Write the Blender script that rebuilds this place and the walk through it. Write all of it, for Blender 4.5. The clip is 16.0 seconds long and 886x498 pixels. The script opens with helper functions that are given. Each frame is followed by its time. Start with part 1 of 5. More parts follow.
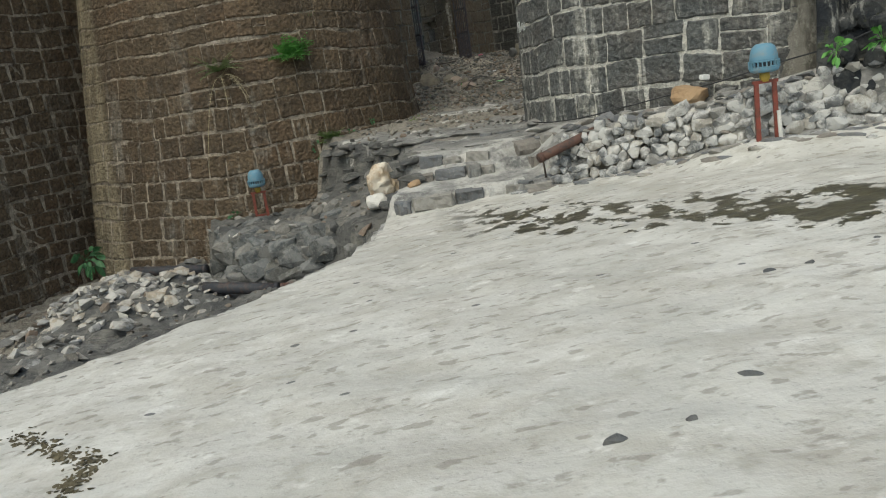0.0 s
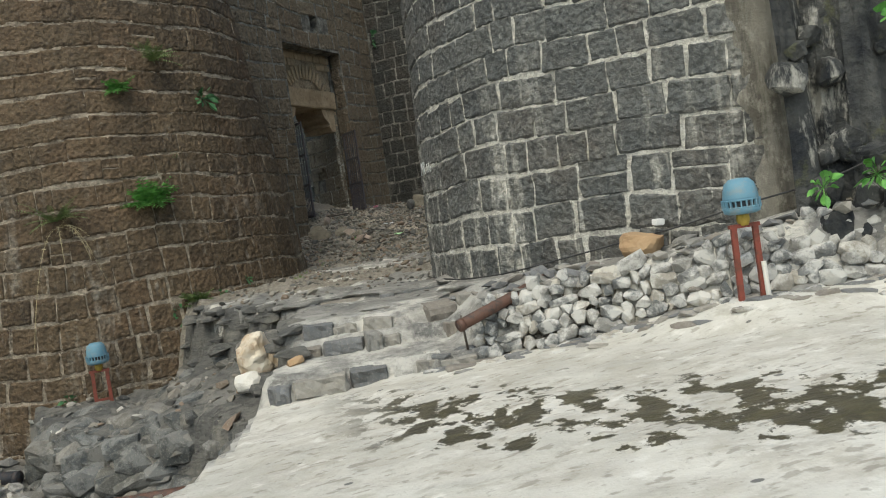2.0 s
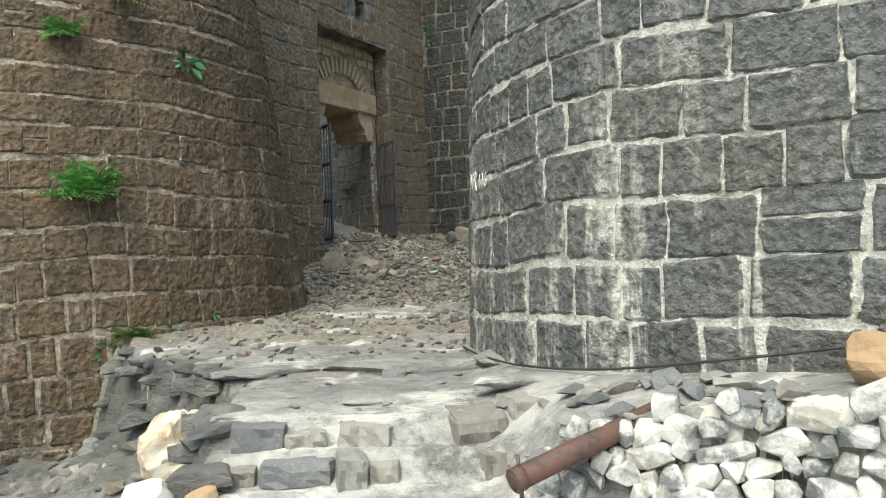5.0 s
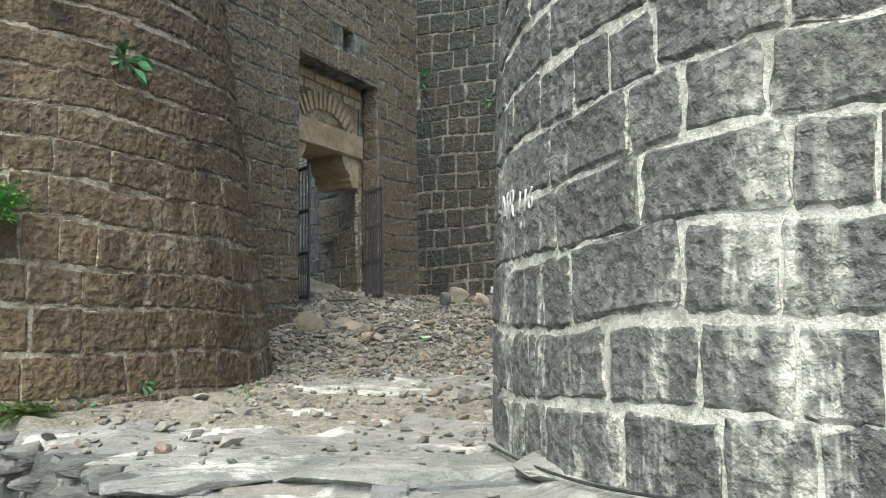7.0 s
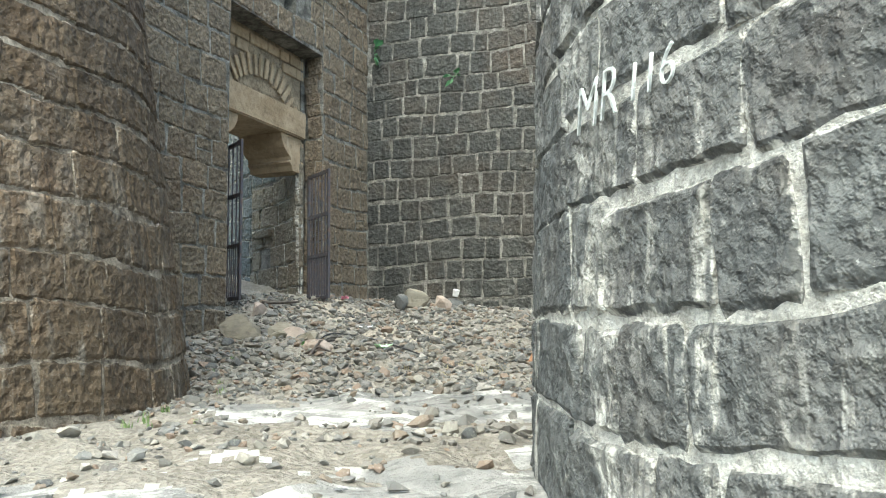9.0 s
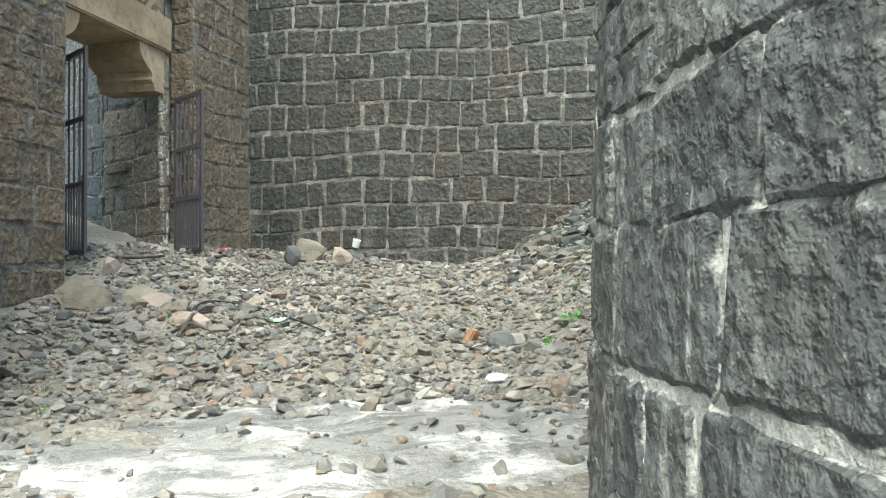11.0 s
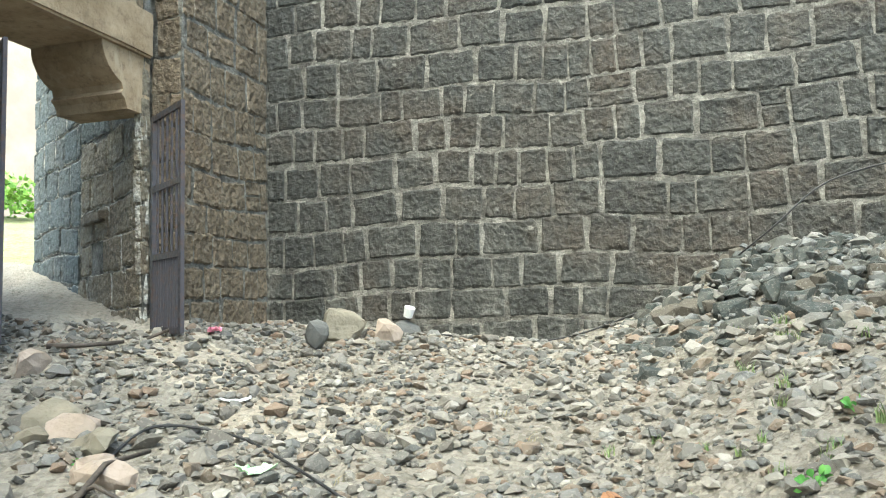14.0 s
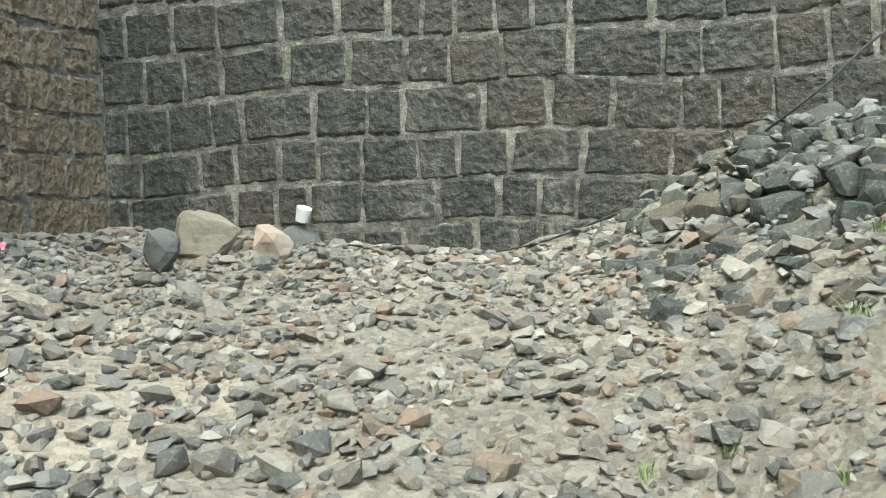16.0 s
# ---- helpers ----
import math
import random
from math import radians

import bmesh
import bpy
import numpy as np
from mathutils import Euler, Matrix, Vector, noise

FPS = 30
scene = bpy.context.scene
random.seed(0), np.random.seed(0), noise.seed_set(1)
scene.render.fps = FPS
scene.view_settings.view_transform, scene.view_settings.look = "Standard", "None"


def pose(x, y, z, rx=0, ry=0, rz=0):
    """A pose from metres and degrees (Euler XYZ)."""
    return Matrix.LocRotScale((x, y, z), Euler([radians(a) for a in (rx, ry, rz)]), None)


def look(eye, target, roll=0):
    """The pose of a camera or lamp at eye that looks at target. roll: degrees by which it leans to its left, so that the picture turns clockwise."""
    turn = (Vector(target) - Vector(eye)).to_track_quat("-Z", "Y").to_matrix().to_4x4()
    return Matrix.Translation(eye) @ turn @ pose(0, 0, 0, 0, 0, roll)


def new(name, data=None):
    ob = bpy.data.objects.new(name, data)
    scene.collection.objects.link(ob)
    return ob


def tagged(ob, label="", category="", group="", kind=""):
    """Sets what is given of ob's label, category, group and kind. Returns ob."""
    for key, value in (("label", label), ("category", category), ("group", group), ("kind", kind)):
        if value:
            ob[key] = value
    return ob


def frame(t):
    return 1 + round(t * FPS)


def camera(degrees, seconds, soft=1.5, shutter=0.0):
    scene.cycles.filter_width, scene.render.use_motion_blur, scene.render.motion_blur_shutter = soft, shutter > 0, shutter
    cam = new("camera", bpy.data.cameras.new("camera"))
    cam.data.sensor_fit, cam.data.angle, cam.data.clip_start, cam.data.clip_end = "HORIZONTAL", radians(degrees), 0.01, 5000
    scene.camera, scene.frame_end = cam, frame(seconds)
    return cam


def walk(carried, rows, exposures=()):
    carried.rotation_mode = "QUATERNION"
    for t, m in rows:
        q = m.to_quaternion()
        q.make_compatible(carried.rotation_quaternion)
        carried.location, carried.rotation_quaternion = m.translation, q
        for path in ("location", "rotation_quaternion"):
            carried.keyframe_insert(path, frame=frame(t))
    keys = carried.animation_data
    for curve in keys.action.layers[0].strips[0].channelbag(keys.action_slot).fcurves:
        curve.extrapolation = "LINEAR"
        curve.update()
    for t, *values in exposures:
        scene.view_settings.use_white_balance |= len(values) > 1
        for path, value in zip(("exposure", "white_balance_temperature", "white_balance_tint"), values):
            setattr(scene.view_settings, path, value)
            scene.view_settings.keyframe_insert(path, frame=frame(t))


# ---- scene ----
cam = camera(56.8, 16.0, soft=1.1)
METRES, EYE, TILT, LEAN, TURN = 17.0, 1.4, 2.3, 0.0, 0.0
ROWS = [
    (0.0, 0.0, 0.0, 0.0, -2.07, -14.63, 7.95),
    (0.5, -0.0022, 0.0301, -0.0035, -5.36, -12.67, 8.37),
    (1.0, -0.0006, 0.0607, -0.0081, -8.0, -10.34, 7.81),
    (1.5, 0.0021, 0.0951, -0.0104, -7.24, -8.08, 6.04),
    (2.0, 0.0048, 0.1279, -0.0119, -9.57, -4.85, 7.83),
    (2.5, 0.0087, 0.1619, -0.0141, -8.67, -6.68, 7.26),
    (3.0, 0.0135, 0.1948, -0.0164, -11.72, -8.31, 6.21),
    (3.5, 0.0202, 0.23, -0.0181, -9.53, -7.08, 4.31),
    (4.0, 0.0249, 0.2622, -0.0202, -8.24, -5.61, 2.71),
    (4.5, 0.0293, 0.2971, -0.0204, -5.45, -4.0, 1.93),
    (5.0, 0.032, 0.3294, -0.0197, -6.42, -2.01, 1.66),
    (7.5, 0.032, 0.4789, -0.0336, -7.93, 3.02, 0.19),
    (8.0, 0.0326, 0.5107, -0.0391, -8.49, 3.18, 0.12),
    (8.5, 0.0291, 0.5411, -0.0444, -10.39, 4.26, 0.1),
    (9.5, 0.0305, 0.598, -0.0305, -14.4, 2.6, -0.1),
    (11.0, 0.0355, 0.683, -0.0254, -21.17, -0.87, -0.47),
    (11.5, 0.0493, 0.7107, -0.0238, -23.01, -3.4, 0.41),
    (12.0, 0.0577, 0.7337, -0.0185, -17.86, -5.77, 0.4),
    (12.5, 0.0656, 0.7654, -0.0143, -16.39, -1.33, 1.06),
    (13.0, 0.0745, 0.7954, -0.0147, -16.68, 1.24, 3.18),
    (13.5, 0.0806, 0.8269, -0.0151, -14.64, 1.68, 1.65),
    (14.0, 0.0912, 0.8542, -0.0161, -16.41, 2.52, 0.64),
    (14.5, 0.0994, 0.8823, -0.0169, -15.23, -1.15, 0.52),
    (15.0, 0.107, 0.9139, -0.02, -20.39, -3.56, 2.01),
    (15.5, 0.1174, 0.9448, -0.0208, -21.48, -6.09, 3.47),
    (16.0, 0.1304, 0.9754, -0.0177, -22.3, -4.9, 1.0),
]
walk(cam, [(t, pose(0, 0, EYE, TILT, LEAN, TURN) @ pose(METRES * x, METRES * y, METRES * z, 90 + pitch, roll, yaw)) for t, x, y, z, yaw, pitch, roll in ROWS],
     exposures=[(0.0, 0.34, 6850, -1), (1.0, 0.36, 7000, 0), (2.5, 0.74, 6900, -1), (4.0, 1.01, 6800, -3), (5.0, 1.42, 6800, -2), (7.5, 1.82, 6500, -3), (8.5, 2.13, 6400, -4), (11.0, 2.3, 6350, -5), (12.5, 2.3, 6450, -5), (14.0, 2.55, 6450, -6), (16.0, 2.3, 6350, -7)])

# ---------------------------------------------------------------- light
world = bpy.data.worlds.new("world")
scene.world = world
world.use_nodes = True
wn = world.node_tree
bg = wn.nodes["Background"]
sky = wn.nodes.new("ShaderNodeTexSky")
sky.sky_type = "NISHITA"
sky.sun_disc = False
sky.sun_elevation, sky.sun_rotation = radians(58), radians(211)
sky.air_density, sky.dust_density = 1.0, 3.0
wn.links.new(sky.outputs[0], bg.inputs[0])
bg.inputs[1].default_value = 0.15
sun = new("sun", bpy.data.lights.new("sun", "SUN"))
sun.data.energy, sun.data.angle, sun.data.color = 1.0, radians(60), (1.0, 0.96, 0.90)
# soft light falls from behind the walker, a little from the left
sun.matrix_world = look((-4.2, -7.0, 13.0), (0, 0, 0))


# ---------------------------------------------------------------- materials
class Nodes:
    """A short way to write a node material."""

    def __init__(self, name):
        self.mat = bpy.data.materials.new(name)
        self.mat.use_nodes = True
        self.t = self.mat.node_tree
        self.bsdf = self.t.nodes["Principled BSDF"]
        self.pos = self.t.nodes.new("ShaderNodeNewGeometry").outputs["Position"]

    def put(self, value, socket):
        if isinstance(value, bpy.types.NodeSocket):
            self.t.links.new(value, socket)
        else:
            socket.default_value = value

    def noise(self, scale, detail=4, rough=0.6, stretch=(1, 1, 1), offset=(0, 0, 0), warp=0.0):
        m = self.t.nodes.new("ShaderNodeMapping")
        m.inputs["Scale"].default_value = stretch
        m.inputs["Location"].default_value = offset
        self.t.links.new(self.pos, m.inputs["Vector"])
        n = self.t.nodes.new("ShaderNodeTexNoise")
        n.inputs["Scale"].default_value, n.inputs["Detail"].default_value, n.inputs["Roughness"].default_value = scale, detail, rough
        n.inputs["Distortion"].default_value = warp
        self.t.links.new(m.outputs[0], n.inputs["Vector"])
        return n.outputs["Fac"]

    def cells(self, scale, out="Distance", feature="F1", stretch=(1, 1, 1)):
        m = self.t.nodes.new("ShaderNodeMapping")
        m.inputs["Scale"].default_value = stretch
        self.t.links.new(self.pos, m.inputs["Vector"])
        n = self.t.nodes.new("ShaderNodeTexVoronoi")
        n.feature = feature
        n.inputs["Scale"].default_value = scale
        self.t.links.new(m.outputs[0], n.inputs["Vector"])
        return n.outputs[out]

    def ramp(self, fac, a, b, lo=0.0, hi=1.0):
        n = self.t.nodes.new("ShaderNodeMapRange")
        n.clamp = True
        self.put(fac, n.inputs[0])
        for k, v in zip((1, 2, 3, 4), (a, b, lo, hi)):
            n.inputs[k].default_value = v
        return n.outputs[0]

    def mix(self, fac, a, b, how="MIX"):
        n = self.t.nodes.new("ShaderNodeMix")
        n.data_type, n.blend_type = "RGBA", how
        self.put(fac, n.inputs[0])
        self.put(a if isinstance(a, bpy.types.NodeSocket) else (*a, 1), n.inputs[6])
        self.put(b if isinstance(b, bpy.types.NodeSocket) else (*b, 1), n.inputs[7])
        return n.outputs[2]

    def math(self, op, a, b=0.0):
        n = self.t.nodes.new("ShaderNodeMath")
        n.operation = op
        self.put(a, n.inputs[0])
        self.put(b, n.inputs[1])
        return n.outputs[0]

    def axis(self, k):
        n = self.t.nodes.new("ShaderNodeSeparateXYZ")
        self.t.links.new(self.pos, n.inputs[0])
        return n.outputs[k]

    def stored(self, name):
        n = self.t.nodes.new("ShaderNodeAttribute")
        n.attribute_name = name
        return n.outputs["Fac"]

    def rand(self, island=False):
        if island:
            return self.t.nodes.new("ShaderNodeNewGeometry").outputs["Random Per Island"]
        return self.t.nodes.new("ShaderNodeObjectInfo").outputs["Random"]

    def done(self, colour, rough=0.85, bump=None, strength=0.5, dist=0.02, metal=0.0):
        self.put(colour if isinstance(colour, bpy.types.NodeSocket) else (*colour, 1), self.bsdf.inputs["Base Color"])
        self.put(rough, self.bsdf.inputs["Roughness"])
        self.bsdf.inputs["Metallic"].default_value = metal
        self.bsdf.inputs["Specular IOR Level"].default_value = 0.35
        if bump is not None:
            b = self.t.nodes.new("ShaderNodeBump")
            b.inputs["Strength"].default_value, b.inputs["Distance"].default_value = strength, dist
            self.put(bump, b.inputs["Height"])
            self.t.links.new(b.outputs[0], self.bsdf.inputs["Normal"])
        return self.mat


def lime_runs(n):
    """Lime washed down the wall: broad sheets and thin runs, strongest low down."""
    s = n.math("MULTIPLY", n.ramp(n.noise(2.6, 5, 0.65, (1, 1, 0.10), (5, 2, 0)), 0.535, 0.615), n.ramp(n.noise(6, 5, 0.65, (1, 1, 0.6)), 0.40, 0.56))
    thin = n.math("MULTIPLY", n.ramp(n.noise(8.5, 3, 0.6, (1, 1, 0.05), (2, 9, 0)), 0.60, 0.66), n.ramp(n.noise(14, 5, 0.7, (1, 1, 0.4)), 0.42, 0.56))
    s = n.math("MULTIPLY", s, n.ramp(n.axis(2), 2.9, 1.1, 0.10, 1.0))
    return n.math("MAXIMUM", s, n.math("MULTIPLY", thin, n.ramp(n.axis(2), 2.2, 1.0, 0.0, 0.9)))


def stone_material(name, dark, light, island, streak=0.0, rust=0.0, lichen=0.0, flank_band=False, relief=0.042, smear=((0.6, 0.58, 0.52), 0.9, 0.45)):
    """Quarry-faced basalt: tone by block, grain, patches of brown, lime run down the face in streaks."""
    n = Nodes(name)
    c = n.mix(n.rand(island), dark, light)
    c = n.mix(n.ramp(n.noise(2.2, 5), 0.35, 0.7), c, n.mix(0.6, dark, light), "MIX")
    c = n.mix(n.ramp(n.noise(28, 3), 0.35, 0.75, 0.0, 0.55), c, tuple(0.45 * v for v in dark))
    c = n.mix(n.ramp(n.noise(70, 2), 0.62, 0.78, 0.0, 0.5), c, (0.30, 0.28, 0.25))
    if rust:
        c = n.mix(n.ramp(n.noise(0.9, 4, offset=(3, 1, 7)), 0.48, 0.72, 0, rust), c, (0.125, 0.078, 0.045))
    if lichen:
        c = n.mix(n.ramp(n.noise(9, 6, 0.7), 0.6, 0.7, 0, lichen), c, (0.42, 0.42, 0.37))
    if streak:
        s = lime_runs(n)
        c = n.mix(n.math("MULTIPLY", s, streak), c, n.mix(n.ramp(n.noise(5, 5, 0.7), 0.4, 0.62), (0.70, 0.68, 0.61), (0.40, 0.385, 0.33)))
    c = n.mix(n.ramp(n.noise(16, 6, 0.75, offset=(8, 8, 2)), 0.46, 0.66, 0, 0.32), c, tuple(1.6 * v for v in light))
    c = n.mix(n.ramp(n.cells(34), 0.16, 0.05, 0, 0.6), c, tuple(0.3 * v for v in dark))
    c = n.mix(n.ramp(n.noise(95, 2), 0.68, 0.74, 0, 0.45), c, (0.46, 0.45, 0.41))
    if flank_band:
        # a broken tan band runs down the outer flank of the bastion
        w = n.math("MULTIPLY", n.ramp(n.axis(0), -5.30, -5.55), n.ramp(n.axis(0), -6.45, -6.2))
        w = n.math("MULTIPLY", w, n.ramp(n.noise(3.0, 5, 0.65, (1, 1, 0.25)), 0.34, 0.55, 0.2, 0.95))
        c = n.mix(w, c, (0.33, 0.28, 0.19))
    # mortar spread unevenly over the arrises of the block
    m = n.math("ADD", n.stored("arris"), n.math("MULTIPLY", n.math("ADD", n.noise(11, 5, 0.7, offset=(1, 4, 6)), -0.5), 2.4))
    m = n.math("MULTIPLY", n.ramp(m, 0.66, 0.86), n.ramp(n.noise(2.3, 5, 0.7, offset=(6, 1, 3)), smear[2] - 0.05, smear[2] + 0.08, 0.0, smear[1]))
    c = n.mix(m, c, n.mix(n.ramp(n.noise(35, 4, 0.7), 0.4, 0.65), smear[0], tuple(0.5 * v for v in smear[0])))
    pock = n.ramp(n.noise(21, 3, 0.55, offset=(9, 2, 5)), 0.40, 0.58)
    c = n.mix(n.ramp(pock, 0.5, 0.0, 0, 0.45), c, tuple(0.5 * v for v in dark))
    h = n.math("ADD", n.math("MULTIPLY", n.math("ADD", n.noise(9, 4, 0.6), n.math("MULTIPLY", pock, 0.25)), 1.0), n.math("ADD", n.math("MULTIPLY", n.cells(15), 0.5), n.math("MULTIPLY", n.noise(55, 5, 0.75), 0.16)))
    return n.done(c, 0.84, h, 1.0, relief)


def mortar_material(name, pale, dark, share, lime=False):
    n = Nodes(name)
    c = n.mix(n.ramp(n.noise(4.5, 6, 0.75), share - 0.10, share + 0.12), dark, pale)
    c = n.mix(n.ramp(n.noise(22, 5, 0.7), 0.48, 0.64, 0, 0.75), c, tuple(0.40 * v for v in pale))
    c = n.mix(n.ramp(n.noise(60, 3), 0.5, 0.7, 0, 0.5), c, tuple(0.25 * v for v in pale))
    if lime:
        c = n.mix(lime_runs(n), c, (0.74, 0.72, 0.66))
    h = n.math("ADD", n.noise(14, 6, 0.75), n.math("MULTIPLY", n.noise(60, 4), 0.4))
    return n.done(c, 0.95, h, 1.0, 0.06)


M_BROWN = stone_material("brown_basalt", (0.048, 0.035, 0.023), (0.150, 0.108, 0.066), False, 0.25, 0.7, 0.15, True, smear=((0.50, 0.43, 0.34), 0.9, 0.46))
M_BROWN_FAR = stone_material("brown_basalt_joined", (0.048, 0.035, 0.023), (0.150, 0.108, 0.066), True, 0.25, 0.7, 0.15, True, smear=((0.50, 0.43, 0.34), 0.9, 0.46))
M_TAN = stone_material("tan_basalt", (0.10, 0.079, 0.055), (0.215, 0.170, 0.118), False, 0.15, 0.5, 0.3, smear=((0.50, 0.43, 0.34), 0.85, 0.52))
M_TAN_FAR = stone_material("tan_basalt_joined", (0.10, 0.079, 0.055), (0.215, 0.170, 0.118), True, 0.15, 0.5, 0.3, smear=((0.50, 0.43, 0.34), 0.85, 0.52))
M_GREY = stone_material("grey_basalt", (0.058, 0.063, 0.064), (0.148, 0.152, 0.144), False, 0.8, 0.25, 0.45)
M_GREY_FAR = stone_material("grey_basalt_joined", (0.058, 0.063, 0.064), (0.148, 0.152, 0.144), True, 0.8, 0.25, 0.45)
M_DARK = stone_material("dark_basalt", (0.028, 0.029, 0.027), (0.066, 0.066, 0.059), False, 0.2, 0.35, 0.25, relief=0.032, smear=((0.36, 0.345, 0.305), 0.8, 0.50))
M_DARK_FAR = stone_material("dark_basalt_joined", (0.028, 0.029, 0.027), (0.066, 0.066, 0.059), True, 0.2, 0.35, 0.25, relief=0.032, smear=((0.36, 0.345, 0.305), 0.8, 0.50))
M_MORTAR_BROWN = mortar_material("brown_wall_mortar", (0.50, 0.43, 0.34), (0.060, 0.047, 0.035), 0.47)
M_MORTAR_GREY = mortar_material("lime_mortar", (0.74, 0.72, 0.65), (0.33, 0.31, 0.265), 0.42, True)
M_MORTAR_DARK = mortar_material("grey_wall_mortar", (0.36, 0.345, 0.305), (0.085, 0.08, 0.07), 0.51)


def concrete_material():
    n = Nodes("weathered_concrete")
    c = n.mix(n.ramp(n.noise(0.8, 6, 0.65), 0.35, 0.7), (0.42, 0.41, 0.37), (0.60, 0.585, 0.54))
    c = n.mix(n.ramp(n.noise(2.4, 6, 0.7, (1, 1.5, 1), (9, 3, 0)), 0.46, 0.60, 0, 0.5), c, (0.36, 0.335, 0.285))
    c = n.mix(n.ramp(n.noise(5.5, 4, 0.55, (1, 1.3, 1)), 0.57, 0.67, 0, 0.45), c, (0.29, 0.27, 0.225))
    c = n.mix(n.ramp(n.noise(4.5, 4, 0.6, (1, 1.3, 1), (1, 7, 0)), 0.60, 0.70, 0, 0.6), c, (0.68, 0.67, 0.63))
    c = n.mix(n.ramp(n.noise(26, 4, 0.6), 0.60, 0.72, 0, 0.45), c, (0.20, 0.19, 0.165))
    # small brown patches, darker than the rest
    c = n.mix(n.ramp(n.noise(8.5, 3, 0.5, (0.9, 1.5, 1), (3, 5, 0)), 0.60, 0.66, 0, 0.55), c, (0.20, 0.18, 0.148))
    # dark pebbles and pits
    c = n.mix(n.ramp(n.cells(2.3, stretch=(1, 1.4, 1)), 0.075, 0.06, 0, 0.85), c, (0.085, 0.085, 0.085))
    # cracks
    k = n.cells(0.55, feature="DISTANCE_TO_EDGE")
    c = n.mix(n.math("MULTIPLY", n.ramp(k, 0.014, 0.004), n.ramp(n.noise(1.1, 4), 0.6, 0.68, 0, 0.3)), c, (0.14, 0.125, 0.10))
    # a wet, mossy seep lies across the slab
    y = n.math("ADD", n.axis(1), n.math("MULTIPLY", n.axis(0), 1.1))
    band = n.math("MULTIPLY", n.ramp(y, 7.0, 7.8), n.ramp(y, 9.5, 8.7))
    wet = n.math("ADD", n.noise(2.9, 6, 0.65, (1.25, 1.0, 1), (2.3, 0.4, 0)), n.math("MULTIPLY", band, 0.145))
    wet = n.math("MULTIPLY", n.math("MULTIPLY", n.ramp(wet, 0.63, 0.65), n.ramp(band, 0.1, 0.3)), n.math("MULTIPLY", n.ramp(n.axis(0), -0.1, 0.5), n.ramp(n.axis(0), 5.0, 4.2)))
    c = n.mix(n.math("MULTIPLY", wet, 0.95), c, n.mix(n.ramp(n.noise(9, 4), 0.4, 0.6), (0.036, 0.031, 0.017), (0.066, 0.058, 0.028)))
    rough = n.ramp(wet, 0, 1, 0.9, 0.38)
    h = n.math("ADD", n.noise(4.5, 5, 0.6, (1, 1.2, 1)), n.math("MULTIPLY", n.noise(30, 4), 0.15))
    return n.done(c, rough, h, 0.55, 0.045)


def rock_material(name, pale, limed=False):
    n = Nodes(name)
    c = n.mix(n.ramp(n.noise(1.6, 6, 0.7), 0.35, 0.68), pale[0], pale[1])
    c = n.mix(n.ramp(n.noise(7, 6, 0.7, (1, 2.4, 3)), 0.52, 0.68, 0, 0.7), c, pale[2])
    c = n.mix(n.ramp(n.noise(2.6, 5, 0.7, offset=(4, 4, 1)), 0.54, 0.68, 0, 0.7), c, pale[3])
    c = n.mix(n.ramp(n.noise(1.1, 7, 0.72, (1, 1.2, 1), (5, 2, 8)), 0.52, 0.60, 0, 0.75), c, pale[4])
    c = n.mix(n.ramp(n.noise(2.0, 7, 0.75, (0.5, 4.5, 2)), 0.585, 0.61, 0, 0.6), c, pale[2])
    if limed:
        # lime trodden and washed over the lower steps
        k = n.math("MULTIPLY", n.ramp(n.axis(1), 10.9, 10.1), n.ramp(n.noise(2.6, 6, 0.72, offset=(2, 8, 1)), 0.42, 0.60, 0.0, 0.55))
        k = n.math("MULTIPLY", k, n.math("MULTIPLY", n.ramp(n.axis(0), -1.2, -0.8), n.ramp(n.axis(0), 2.4, 1.6)))
        c = n.mix(k, c, pale[4])
    h = n.math("ADD", n.noise(6, 6, 0.7, (1, 1, 3)), n.math("MULTIPLY", n.noise(34, 4), 0.3))
    return n.done(c, 0.85, h, 0.9, 0.06)


def earth_material(name, a, b):
    n = Nodes(name)
    c = n.mix(n.ramp(n.noise(1.3, 6, 0.65), 0.35, 0.68), a, b)
    c = n.mix(n.ramp(n.noise(18, 5, 0.7), 0.45, 0.7, 0, 0.7), c, (0.12, 0.105, 0.085))
    c = n.mix(n.ramp(n.cells(26, "Color"), 0.3, 0.8, 0, 0.35), c, (0.42, 0.39, 0.33))
    h = n.math("ADD", n.noise(16, 6, 0.7), n.math("MULTIPLY", n.cells(30), 0.6))
    return n.done(c, 0.95, h, 0.9, 0.04)


M_CONCRETE, M_EARTH = concrete_material(), earth_material("stony_earth", (0.155, 0.138, 0.113), (0.25, 0.23, 0.195))
M_DUST = earth_material("trodden_dust", (0.30, 0.262, 0.21), (0.40, 0.355, 0.29))
M_MEADOW = earth_material("dry_grass_ground", (0.24, 0.27, 0.10), (0.38, 0.38, 0.17))
M_ROCK = rock_material("bedded_rock", ((0.15, 0.15, 0.143), (0.29, 0.28, 0.26), (0.08, 0.077, 0.07), (0.40, 0.39, 0.36), (0.60, 0.585, 0.54)), True)
M_BED = rock_material("dark_bedrock", ((0.075, 0.076, 0.075), (0.16, 0.155, 0.14), (0.035, 0.035, 0.033), (0.26, 0.245, 0.21), (0.20, 0.195, 0.18)))


